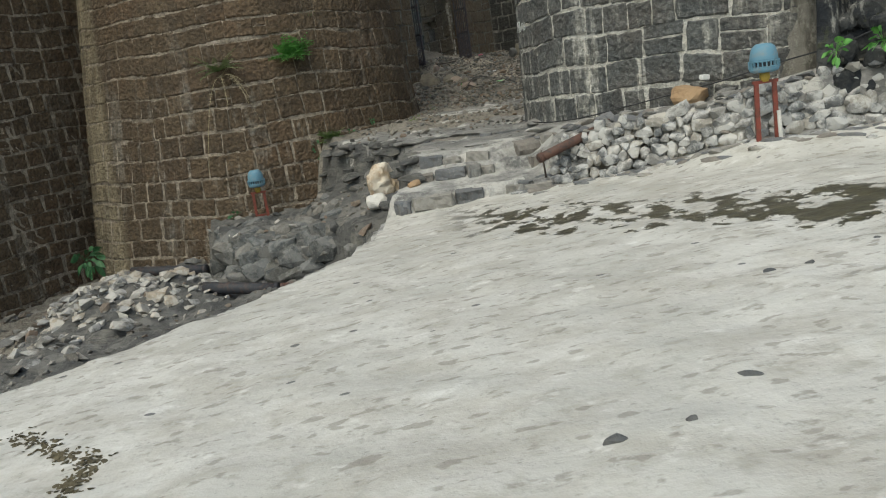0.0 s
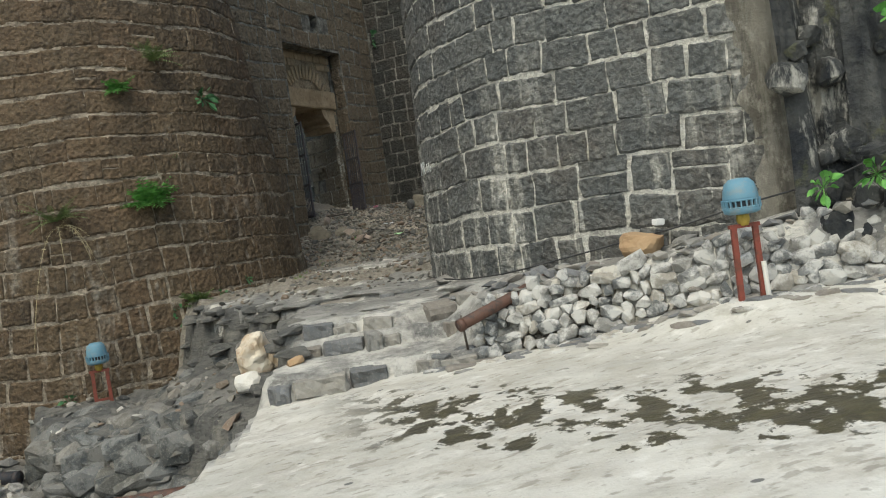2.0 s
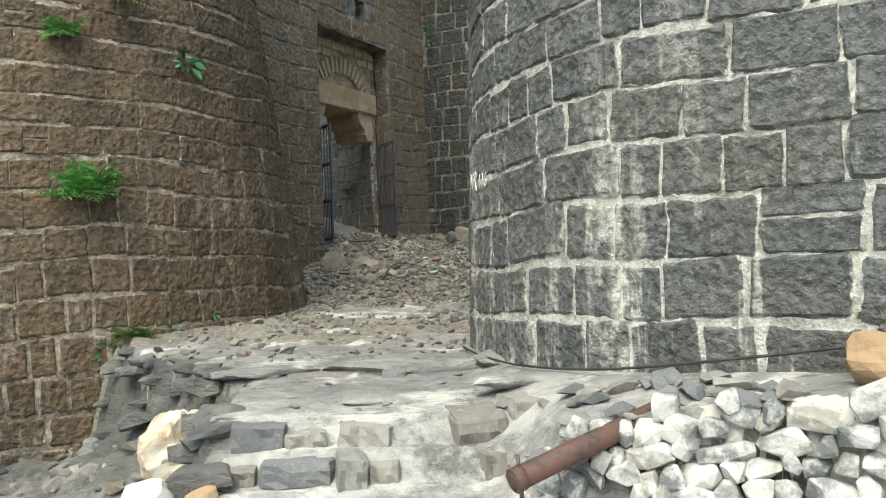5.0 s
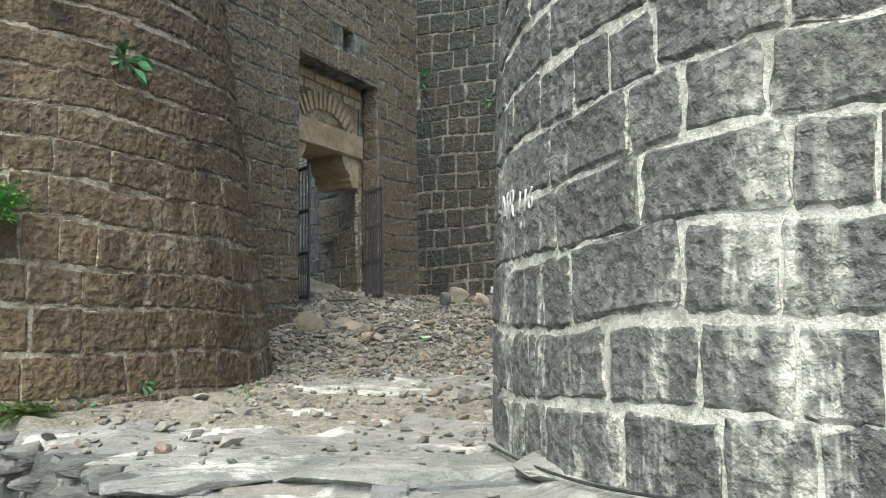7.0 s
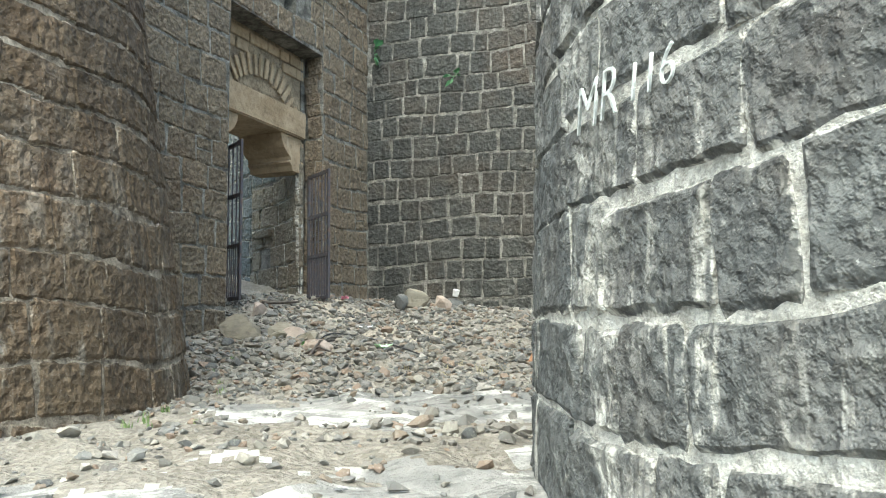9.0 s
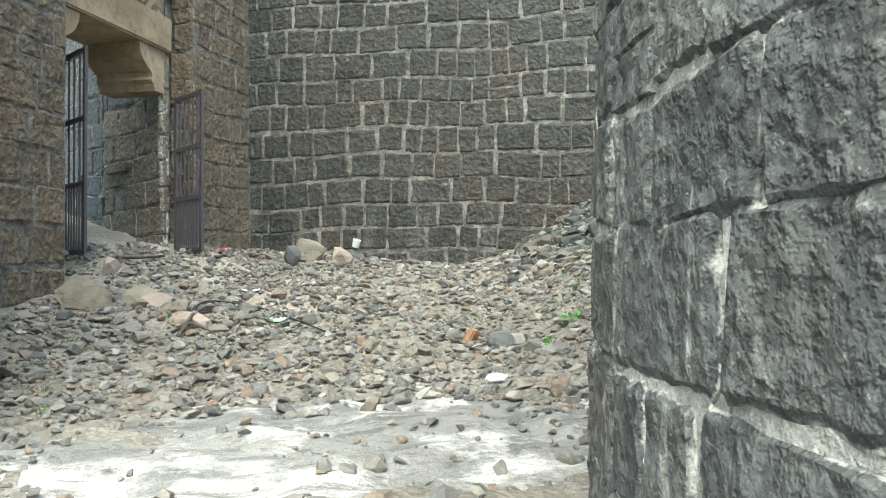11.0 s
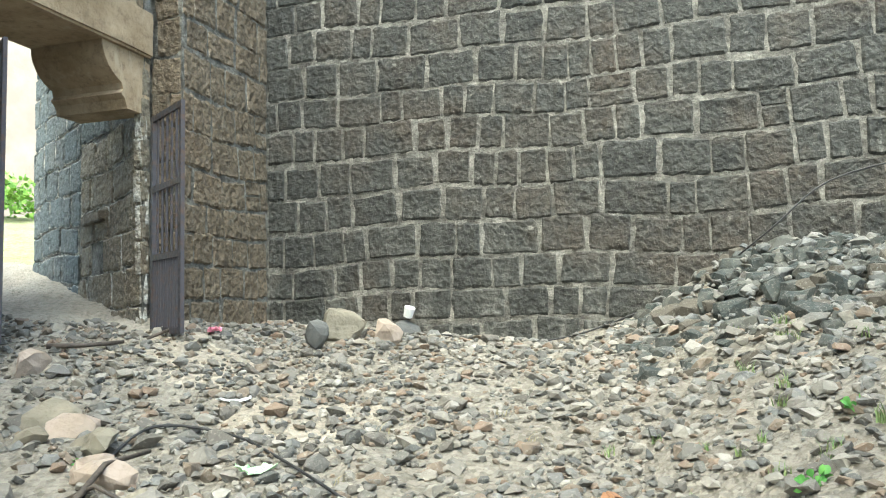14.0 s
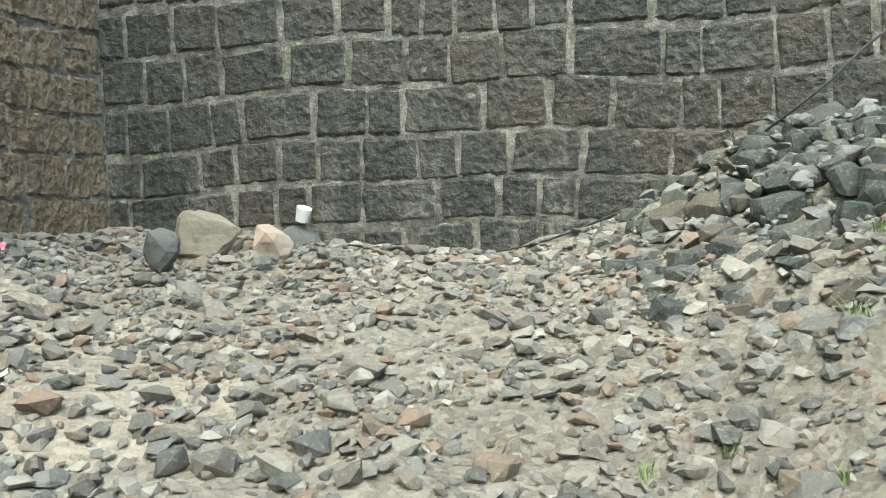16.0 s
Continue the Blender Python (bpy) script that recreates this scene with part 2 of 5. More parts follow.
# ---------------------------------------------------------------- helpers of the build
def mesh_object(name, verts, faces, mat, parent=None, smooth=False):
    me = bpy.data.meshes.new(name)
    me.from_pydata([tuple(v) for v in verts], [], [tuple(f) for f in faces])
    me.materials.append(mat)
    if smooth:
        me.polygons.foreach_set("use_smooth", [True] * len(me.polygons))
    me.update()
    ob = new(name, me)
    if parent is not None:
        ob.parent = parent
    return ob


def part(name, bm, mat, parent=None, label="", smooth=False):
    me = bpy.data.meshes.new(name)
    if smooth:
        for f in bm.faces:
            f.smooth = True
    bm.to_mesh(me)
    bm.free()
    me.materials.append(mat)
    ob = new(name, me)
    if parent is not None:
        ob.parent = parent
    return tagged(ob, label) if label else ob


def sstep(a, b, x):
    t = np.clip((np.asarray(x, float) - a) / (b - a), 0, 1)
    return t * t * (3 - 2 * t)


def wave_noise(x, y, size, seed, octaves=4):
    """A cheap smooth noise on arrays, about -1 to 1: sums of rotated waves."""
    g = np.random.RandomState(seed)
    out, amp, tot = np.zeros_like(x, dtype=float), 1.0, 0.0
    for o in range(octaves):
        for k in range(5):
            a, p = g.uniform(0, 2 * np.pi), g.uniform(0, 2 * np.pi)
            f = 2 * np.pi / size * g.uniform(0.7, 1.4)
            out += amp * np.sin(f * (x * np.cos(a) + y * np.sin(a)) + p + 1.3 * np.sin(0.6 * f * (x * np.sin(a) - y * np.cos(a)) + p * 2)) / 5
        tot += amp * 0.5
        amp, size = amp * 0.55, size * 0.47
    return out / tot


# ---------------------------------------------------------------- plan
LEFT = (-3.3, 16.7, 3.32, 0.14)     # bastion: middle x, y, radius at the ground, batter
RIGHT = (5.12, 12.1, 3.63, 0.03)
CORNER = (2.22, 23.32)              # where gate wall and back wall meet
GU = Vector((-0.56, -0.83, 0)).normalized()   # along the gate wall, from the corner towards the walker
BU = Vector((0.83, -0.56, 0)).normalized()    # along the back wall, from the corner to its far end


def edge_x(y):
    """Where the slab and the steps break off towards the gully, x at each y."""
    return np.interp(y, [-30, 0.0, 3.0, 5.2, 6.0, 6.6, 7.2, 8.0, 9.3, 9.9, 11.2, 11.8, 13.4, 14.5], [-30, -8.0, -5.0, -2.6, -1.75, -1.32, -0.92, -0.66, -0.58, -0.24, -0.16, -0.40, -1.5, -1.9])


def height(x, y):
    """The ground's height."""
    x, y = np.asarray(x, float), np.asarray(y, float)
    slab = 0.19 + 0.07 * np.clip(x, -4, 3.2) - 0.035 * np.clip(y, -8, 12)
    wall_y = np.interp(x, [1.2, 2.3, 3.4, 6.0], [9.42, 8.92, 8.14, 7.6])
    slab = slab + 0.16 * sstep(1.0, 0.2, wall_y - y) * sstep(2.0, 3.3, x)
    jag = 0.10 * wave_noise(x, y, 1.1, 3, 3)
    yy = y + jag + 0.10 * (x - 0.3)
    steps = (-0.10 + 0.16 * sstep(9.33, 9.40, yy) + 0.05 * sstep(9.4, 9.9, yy) + 0.15 * sstep(9.92, 9.98, yy)
             + 0.15 * sstep(10.12, 10.18, yy) + 0.03 * sstep(10.2, 11.4, yy) + 0.07 * sstep(11.5, 11.56, yy))
    path = np.interp(y, [11.0, 12.0, 13.9, 16.5, 17.6, 18.5, 19.5, 20.2, 21.8, 22.8, 26, 28.5, 31, 34, 60], [0.42, 0.45, 0.57, 0.66, 0.75, 0.90, 1.10, 1.25, 1.48, 1.62, 2.25, 2.75, 3.45, 4.1, 5.0])
    path = np.where(y < 11.6, -9, path)
    z = np.where(yy < 9.33, slab, np.maximum(steps, path))
    # bank up to the foot of the right bastion, behind the rubble wall
    r = np.hypot(x - RIGHT[0], y - RIGHT[1])
    bank = np.interp(x, [1.2, 1.6, 2.2, 3.0, 4.0, 6.0], [0.45, 0.52, 0.60, 0.68, 0.86, 1.05]) - 0.05 * np.clip(r - 3.6, 0, 1)
    front = sstep(0.0, 0.06, (y - np.interp(x, [1.2, 2.3, 3.4, 6.0], [9.42, 9.0, 8.2, 7.6])))
    on = front * sstep(1.15, 1.6, x) * (y < 12.5)
    z = z * (1 - on) + np.maximum(z, bank) * on
    # the ground rises to the sill of the gate
    z = z + 0.19 * sstep(2.2, 1.4, x) * sstep(20.0, 21.3, y) * sstep(30.0, 25.0, y)
    # scree against the back wall
    m = sstep(3.35, 5.6, x - 0.35 * (y - 18.3)) * sstep(14.8, 17.6, y)
    z = z + 0.76 * m + 0.22 * sstep(5.3, 7.2, x) * sstep(16.5, 19.0, y)
    # gully on the far side of the slab
    d = edge_x(y) - x + 0.12 * wave_noise(x, y, 0.9, 8, 3)
    f = y - np.interp(x, [-3.6, -3.0, -1.5, -0.65], [12.8, 11.3, 10.8, 9.8]) + 0.10 * wave_noise(x, y, 0.8, 13, 3)
    low = -1.12 - 0.55 * sstep(-4.5, -7.0, x) + 0.62 * sstep(0.0, 0.22, f) * (x > -3.7) + 0.22 * np.clip(f, 0, 3) * sstep(-2.4, -0.9, x) + 0.10 * wave_noise(x, y, 1.4, 12, 4)
    low = low + 0.30 * np.exp(-((x + 4.7) / 1.1) ** 2 - ((y - 11.2) / 0.9) ** 2)
    g = sstep(0.0, 0.32, d) * (1 - sstep(20.0, 24.0, y)) * (1 - sstep(13.4, 14.6, y) * sstep(-3.2, -1.6, x))
    z = z * (1 - g) + np.minimum(z, low) * g
    earth = sstep(11.8, 13.2, y)
    z = z + (0.012 + 0.02 * earth) * wave_noise(x, y, 0.8, 21, 2) + 0.035 * g * wave_noise(x, y, 0.5, 31, 2)
    return z


def zone(x, y):
    """0 slab, 1 pale rock, 2 stony earth, 3 dark bedrock, 4 trodden dust, 5 dry grass."""
    n = wave_noise(x, y, 1.3, 41, 4)
    yy = y + 0.10 * wave_noise(x, y, 1.1, 3, 3) + 0.10 * (x - 0.3)
    out = np.full(np.shape(x), 2)
    out = np.where(y + 0.7 * n < 13.3, 1, out)
    pale = (np.hypot((x - 1.5) / 1.4, (y - 15.4) / 1.0) + 0.35 * n) < 1
    out = np.where(pale, 1, out)
    lane = np.interp(y, [19.0, 20.6, 21.6, 22.6, 25.0, 30.0], [2.2, 1.75, 0.95, 0.45, -0.5, -2.4])
    out = np.where((np.abs(x - lane) + 0.3 * n < np.interp(y, [19.0, 21.0, 24.0], [0.25, 0.5, 0.8])) & (y > 19.2) & (y < 31), 4, out)
    out = np.where((x > 1.5) & (y < 9.9), 1, out)
    out = np.where((yy < 9.30) & (y < np.interp(x, [1.2, 2.3, 3.4, 6.0], [9.8, 9.16, 8.2, 7.6])) & (x > edge_x(y) + 0.05 * n), 0, out)
    out = np.where((x < edge_x(y) - 0.08) & (y > 2) & (y < 13.6), 3, out)
    out = np.where((x < -5.5) & (y > 2), 2, out)
    out = np.where((y > 27.5) & (np.abs(x) < 30) & (y < 45), 5, out)
    return out


def build_ground():
    fx = np.arange(-5.0, 7.6, 0.055)
    fy = np.arange(1.5, 24.2, 0.055)
    far = np.geomspace(0.3, 900, 26)
    xs = np.concatenate([(-5.0 - far)[::-1], fx, fx[-1] + far])
    ys = np.concatenate([(1.5 - far)[::-1], fy, fy[-1] + far])
    X, Y = np.meshgrid(xs, ys)
    Z = height(X, Y)
    nx, ny = len(xs), len(ys)
    verts = np.stack([X, Y, Z], -1).reshape(-1, 3)
    i, j = np.meshgrid(np.arange(nx - 1), np.arange(ny - 1))
    a = (j * nx + i).ravel()
    quads = np.stack([a, a + 1, a + nx + 1, a + nx], -1)
    mid = verts[quads].mean(1)
    kinds = zone(mid[:, 0], mid[:, 1])
    me = bpy.data.meshes.new("ground")
    me.from_pydata(verts.tolist(), [], quads.tolist())
    for m in (M_CONCRETE, M_ROCK, M_EARTH, M_BED, M_DUST, M_MEADOW):
        me.materials.append(m)
    me.polygons.foreach_set("material_index", kinds.astype(np.int32))
    me.polygons.foreach_set("use_smooth", np.ones(len(quads), bool))
    me.update()
    return tagged(new("ground", me), "pale weathered concrete slab, rock steps and stony earth", "ground", kind="structure")


build_ground()


# ---------------------------------------------------------------- masonry
def arris_of(count, rims):
    """1 on the front rim of a block and on its sides, 0 on its face."""
    e = np.zeros(count)
    e[list(rims)] = 1.0
    return e


def stone_template(g, nx=4, nz=3):
    """One quarry-faced block: front at y = 0, back at y = -1, x -0.5 to 0.5, z 0 to 1."""
    xs, zs = np.array([-0.5, -0.45, -0.28, -0.1, 0.1, 0.27, 0.45, 0.5]), np.array([0.0, 0.08, 0.34, 0.65, 0.92, 1.0])
    nx, nz = len(xs) - 1, len(zs) - 1
    cx = [(-0.5 + g.uniform(0, 0.03), g.uniform(-0.01, 0.03)), (0.5 - g.uniform(0, 0.03), g.uniform(-0.01, 0.03)), (0.5 - g.uniform(0, 0.04), 1 - g.uniform(-0.01, 0.035)), (-0.5 + g.uniform(0, 0.04), 1 - g.uniform(-0.01, 0.035))]
    verts = []
    for z in zs:
        for x in xs:
            u = x + 0.5
            bx = (1 - z) * ((1 - u) * cx[0][0] + u * cx[1][0]) + z * ((1 - u) * cx[3][0] + u * cx[2][0])
            bz = (1 - u) * ((1 - z) * cx[0][1] + z * cx[3][1]) + u * ((1 - z) * cx[1][1] + z * cx[2][1])
            rim = x in (xs[0], xs[-1]) or z in (zs[0], zs[-1])
            if rim:
                corner = x in (xs[0], xs[-1]) and z in (zs[0], zs[-1])
                pull = 0.95 if corner else 1.0
                verts.append((bx * pull + g.uniform(-0.032, 0.020), -0.15 + g.uniform(-0.08, 0.08), 0.5 + (bz - 0.5) * pull + g.uniform(-0.045, 0.03)))
            else:
                verts.append((bx + g.uniform(-0.015, 0.015), g.uniform(-0.05, 0.15), bz + g.uniform(-0.02, 0.02)))
    w = nx + 1
    faces = [(j * w + i, j * w + i + 1, (j + 1) * w + i + 1, (j + 1) * w + i) for j in range(nz) for i in range(nx)]
    rim = [i for i in range(w)] + [j * w + nx for j in range(1, nz + 1)] + [nz * w + i for i in range(nx - 1, -1, -1)] + [j * w for j in range(nz - 1, 0, -1)]
    base = len(verts)
    for k in rim:
        verts.append((verts[k][0] * 0.99, -1.0, verts[k][2]))
    for k in range(len(rim)):
        k2 = (k + 1) % len(rim)
        faces.append((rim[k2], rim[k], base + k, base + k2))
    ARRIS.append(arris_of(len(verts), rim + list(range(base, len(verts)))))
    return np.array(verts), faces


ARRIS = []
TEMPLATES = [stone_template(np.random.RandomState(100 + k)) for k in range(14)]


def store_arris(me, values):
    me.attributes.new("arris", "FLOAT", "POINT").data.foreach_set("value", values)


def template_meshes(mat):
    out = []
    for (v, f), e in zip(TEMPLATES, ARRIS):
        me = bpy.data.meshes.new("stone")
        me.from_pydata(v.tolist(), [], f)
        store_arris(me, e)
        me.materials.append(mat)
        out.append(me)
    return out


def masonry(parent, face, u0, u1, v0, v1, course, length, mat, mat_far, near, seed, gap=0.013, depth=0.085, skip=None, uneven=0.16, limit=300):
    """Coursed blocks on a face. face(u, v) gives place, along, outwards and up of the face; near(p) says which stones stand alone."""
    g = np.random.RandomState(seed)
    meshes = template_meshes(mat)
    rest_v, rest_f, rest_e, count, base = [], [], [], 0, 0
    v = v0
    while v < v1:
        h = course * g.uniform(1 - uneven, 1 + uneven)
        u = u0 - g.uniform(0, length)
        while u < u1:
            w = length * g.choice([0.62, 0.8, 1.0, 1.15, 1.4]) * g.uniform(0.9, 1.1)
            um, ok = u + w / 2, True
            lo, hi = max(u, u0), min(u + w, u1)
            if hi - lo < 0.1:
                u += w
                continue
            um, ww = (lo + hi) / 2, hi - lo
            if skip is not None and skip(um, v + h / 2, ww, h):
                u += w
                continue
            wave = 0.030 * math.sin(1.25 * um + 0.8 * v + seed) + 0.016 * math.sin(3.3 * um - 1.7 * v + 2 * seed)
            slope = 0.0375 * math.cos(1.25 * um + 0.8 * v + seed) + 0.053 * math.cos(3.3 * um - 1.7 * v + 2 * seed) + g.uniform(-0.018, 0.018)
            p, along, out, up = face(um, v + wave + g.uniform(-0.012, 0.012))
            along, up = (along + up * slope).normalized(), (up - along * slope).normalized()
            k = g.randint(len(TEMPLATES))
            tall = h
            if ww < 1.2 * length and g.uniform() < 0.04:
                # two thin stones take the place of one
                tall = h * g.uniform(0.42, 0.58)
                q2 = p + up * tall
                m2 = Matrix((along * (ww - gap), out * depth, up * (h - tall - gap))).transposed().to_4x4()
                m2.translation = q2
                k2 = g.randint(len(TEMPLATES))
                tv, tf = TEMPLATES[k2]
                rest_e.append(ARRIS[k2])
                a = np.array(m2)
                rest_v.append(tv @ a[:3, :3].T + a[:3, 3])
                rest_f += [tuple(i + base for i in f) for f in tf]
                base += len(tv)
            sx, sy, sz = ww - gap * g.uniform(0.5, 1.8), depth * g.uniform(0.8, 1.2), tall * g.uniform(0.95, 1.03) - gap * g.uniform(0.0, 1.2)
            m = Matrix((along * sx, out * sy, up * sz)).transposed().to_4x4()
            m.translation = p + out * g.uniform(-0.001, 0.008)
            if near(p) and count < limit:
                ob = new("stone", meshes[k])
                ob.parent = parent
                ob.matrix_local = m
                count += 1
            else:
                tv, tf = TEMPLATES[k]
                rest_e.append(ARRIS[k])
                a = np.array(m)
                q = tv @ a[:3, :3].T + a[:3, 3]
                rest_v.append(q)
                rest_f += [tuple(i + base for i in f) for f in tf]
                base += len(tv)
            u += w
        v += h
    if rest_v:
        ob = mesh_object("stonework", np.concatenate(rest_v), rest_f, mat_far, parent)
        store_arris(ob.data, np.concatenate(rest_e))
        tagged(ob, kind="stuff")


def round_face(c):
    cx, cy, r0, k = c

    def face(u, v):
        a = u / r0
        r = r0 - k * v
        out = Vector((math.cos(a), math.sin(a), k)).normalized()
        along = Vector((-math.sin(a), math.cos(a), 0))
        return Vector((cx + r * math.cos(a), cy + r * math.sin(a), v)), along, out, out.cross(along) * -1 if out.cross(along).z < 0 else out.cross(along)
    return face


def flat_face(p0, along, out):
    up = Vector((0, 0, 1))

    def face(u, v):
        return Vector(p0) + along * u + up * v, along, out, up
    return face


def tower_core(name, c, z0, z1, mat, label):
    cx, cy, r0, k = c
    n, rows = 96, 6
    verts, faces = [], []
    for j in range(rows + 1):
        z = z0 + (z1 - z0) * j / rows
        r = r0 - k * z - 0.005
        verts += [(cx + r * math.cos(2 * math.pi * i / n), cy + r * math.sin(2 * math.pi * i / n), z) for i in range(n)]
    for j in range(rows):
        faces += [(j * n + i, j * n + (i + 1) % n, (j + 1) * n + (i + 1) % n, (j + 1) * n + i) for i in range(n)]
    faces.append([rows * n + i for i in range(n)])
    faces.append([i for i in range(n - 1, -1, -1)])
    return tagged(mesh_object(name, verts, faces, mat, smooth=False), label, "bastion", kind="structure")


def slab_wall(name, pts, z0, z1, mat, label, category="wall"):
    """A wall of the given plan outline (counter-clockwise), from z0 to z1."""
    n = len(pts)
    verts = [(x, y, z0) for x, y in pts] + [(x, y, z1) for x, y in pts]
    faces = [(i, (i + 1) % n, n + (i + 1) % n, n + i) for i in range(n)] + [list(range(n, 2 * n)), list(range(n - 1, -1, -1))]
    return tagged(mesh_object(name, verts, faces, mat), label, category, kind="structure")

# ---------------------------------------------------------------- bastions and walls
# the brown bastion is carried up unseen, above view, to keep sky light off the yard
left_bastion = tower_core("wall_bastion_brown", LEFT, -1.8, 10.4, M_MORTAR_BROWN, "round brown basalt bastion with pale worn mortar joints")
right_bastion = tower_core("wall_bastion_grey", RIGHT, -0.4, 7.0, M_MORTAR_GREY, "round dark grey basalt bastion with white lime streaks")

GOUT = Vector((BU.x, BU.y, 0))        # outwards from the gate wall
BOUT = Vector((GU.x, GU.y, 0))        # outwards from the back wall
# top of gate and back walls, out of view; added height shades the yard
TOP = 10.2


def at(s, d=0.0):
    """Plan place s metres along the gate wall from the corner, d metres in front of it."""
    p = Vector((*CORNER, 0)) + GU * s + GOUT * d
    return p.x, p.y


def along_back(s, d=0.0):
    p = Vector((*CORNER, 0)) + BU * s + BOUT * d
    return p.x, p.y


OPEN0, OPEN1, PANEL0, PANEL1 = 1.62, 3.58, 1.5, 3.84
OPEN_TOP, PANEL_TOP = 4.1, 5.4
THICK = 1.1
M1 = 0.006
wall_gate_r = slab_wall("wall_gate_1", [at(0, -M1), at(0, -THICK), at(0.93, -THICK), at(PANEL0 - 0.05, -0.36), at(PANEL0, -M1)][::-1], 0.5, TOP, M_MORTAR_DARK, "brown basalt wall beside the gate")
wall_gate_l = slab_wall("wall_gate_2", [at(PANEL1, -M1), at(PANEL1, -THICK), at(7.5, -THICK), at(7.5, -M1)][::-1], 0.2, TOP, M_MORTAR_DARK, "brown basalt wall between bastion and gate")
NICHE = (2.29, 2.61, 5.76, 6.16)


def gate_slab(name, s0, s1, z0, z1, front=-M1):
    return slab_wall(name, [at(s0, front), at(s0, -THICK), at(s1, -THICK), at(s1, front)][::-1], z0, z1, M_MORTAR_DARK, "brown basalt wall above the gate")


wall_gate_t = gate_slab("wall_gate_3", PANEL0, PANEL1, PANEL_TOP, NICHE[2])
gate_slab("wall_gate_4", PANEL0, NICHE[0], NICHE[2], NICHE[3])
gate_slab("wall_gate_5", NICHE[1], PANEL1, NICHE[2], NICHE[3])
gate_slab("wall_gate_6", NICHE[0], NICHE[1], NICHE[2], NICHE[3], -0.5)
gate_slab("wall_gate_7", PANEL0, PANEL1, NICHE[3], TOP)
wall_back = slab_wall("wall_back", [along_back(-1.6, -M1), along_back(9.5, -M1), along_back(9.5, -1.5), along_back(-1.6, -1.5)][::-1], 0.5, TOP, M_MORTAR_DARK, "dark basalt block wall with pale joints behind the rubble yard")



# the curtain wall beyond the gully, the rock right of the grey bastion, and plain walls that close the place
wall_west = slab_wall("wall_west", [(-6.0, 17.6), (-9.6, 9.0), (-10.8, 9.4), (-7.0, 18.4)], -2.4, 8.0, M_MORTAR_BROWN, "brown block curtain wall beyond the gully")

# ---------------------------------------------------------------- loose rock
def hull_template(g, n=13, flat=0.6, boxy=0.0):
    """A broken stone: the hull of a few points, about one unit long."""
    bm = bmesh.new()
    for _ in range(n):
        v = Vector(g.normal(size=3)).normalized()
        v = v * (g.uniform(0.42, 0.56) if not boxy else g.uniform(0.40, 0.46) / max(abs(v.x), abs(v.y), abs(v.z)) ** boxy)
        bm.verts.new((v.x, v.y * 0.8, v.z * flat))
    bmesh.ops.convex_hull(bm, input=bm.verts[:])
    bmesh.ops.delete(bm, geom=[v for v in bm.verts if not v.link_faces], context="VERTS")
    bm.verts.index_update()
    v = np.array([tuple(q.co) for q in bm.verts])
    f = [tuple(q.index for q in p.verts) for p in bm.faces]
    bm.free()
    return v, f


ROCKS = [hull_template(np.random.RandomState(300 + k), 12 + k % 6, 0.5 + 0.04 * (k % 6)) for k in range(18)]
BLOCKS = [hull_template(np.random.RandomState(400 + k), 26, 0.72, 0.75) for k in range(14)]


def rock_stone_material(name, tones, island=False, lime=0.0):
    n = Nodes(name)
    r = n.rand(island)
    ramp = n.t.nodes.new("ShaderNodeValToRGB")
    ramp.color_ramp.interpolation = "CONSTANT"
    e = ramp.color_ramp.elements
    e[0].position, e[0].color = 0.0, (*tones[0], 1)
    e[1].position, e[1].color = 1.0 / len(tones), (*tones[1], 1)
    for k in range(2, len(tones)):
        x = e.new(k / len(tones))
        x.color = (*tones[k], 1)
    n.put(r, ramp.inputs[0])
    c = n.mix(n.ramp(n.noise(14, 5, 0.65), 0.4, 0.7, 0, 0.5), ramp.outputs[0], (0.11, 0.10, 0.085))
    c = n.mix(n.ramp(n.noise(55, 3), 0.55, 0.75, 0, 0.4), c, (0.40, 0.38, 0.33))
    if lime:
        c = n.mix(n.ramp(n.noise(4.5, 6, 0.7), 0.44, 0.54, 0, lime), c, (0.57, 0.56, 0.53))
    return n.done(c, 0.9, n.noise(26, 5, 0.65), 0.6, 0.025)


GREYS = [(0.134, 0.130, 0.118), (0.185, 0.172, 0.151), (0.092, 0.094, 0.091), (0.227, 0.210, 0.181), (0.151, 0.147, 0.139), (0.210, 0.197, 0.176), (0.260, 0.244, 0.210), (0.118, 0.109, 0.097), (0.185, 0.147, 0.113), (0.215, 0.158, 0.118), (0.168, 0.168, 0.160), (0.319, 0.302, 0.269)]
M_RUBBLE = rock_stone_material("loose_stone", GREYS)
M_RUBBLE_FAR = rock_stone_material("rubble_joined", GREYS, True)
M_LIMED = rock_stone_material("limed_stone", [(0.17, 0.175, 0.175), (0.26, 0.255, 0.24), (0.13, 0.138, 0.14), (0.33, 0.31, 0.27)], False, 0.72)
M_PALE_RUBBLE = rock_stone_material("pale_rubble", [(0.30, 0.28, 0.24), (0.20, 0.19, 0.17), (0.42, 0.40, 0.35), (0.14, 0.14, 0.135), (0.36, 0.31, 0.24)], True, 0.5)
M_DARKROCK = rock_stone_material("dark_rock", [(0.065, 0.071, 0.071), (0.10, 0.10, 0.092), (0.135, 0.128, 0.113), (0.08, 0.088, 0.09)], True, 0.18)
M_LEDGE = rock_stone_material("ledge_stone", [(0.17, 0.175, 0.18), (0.24, 0.235, 0.22), (0.30, 0.285, 0.255), (0.14, 0.145, 0.15), (0.22, 0.20, 0.175)])


def mesh_of(template, mat, name):
    v, f = template
    me = bpy.data.meshes.new(name)
    me.from_pydata(v.tolist(), [], f)
    me.materials.append(mat)
    return me


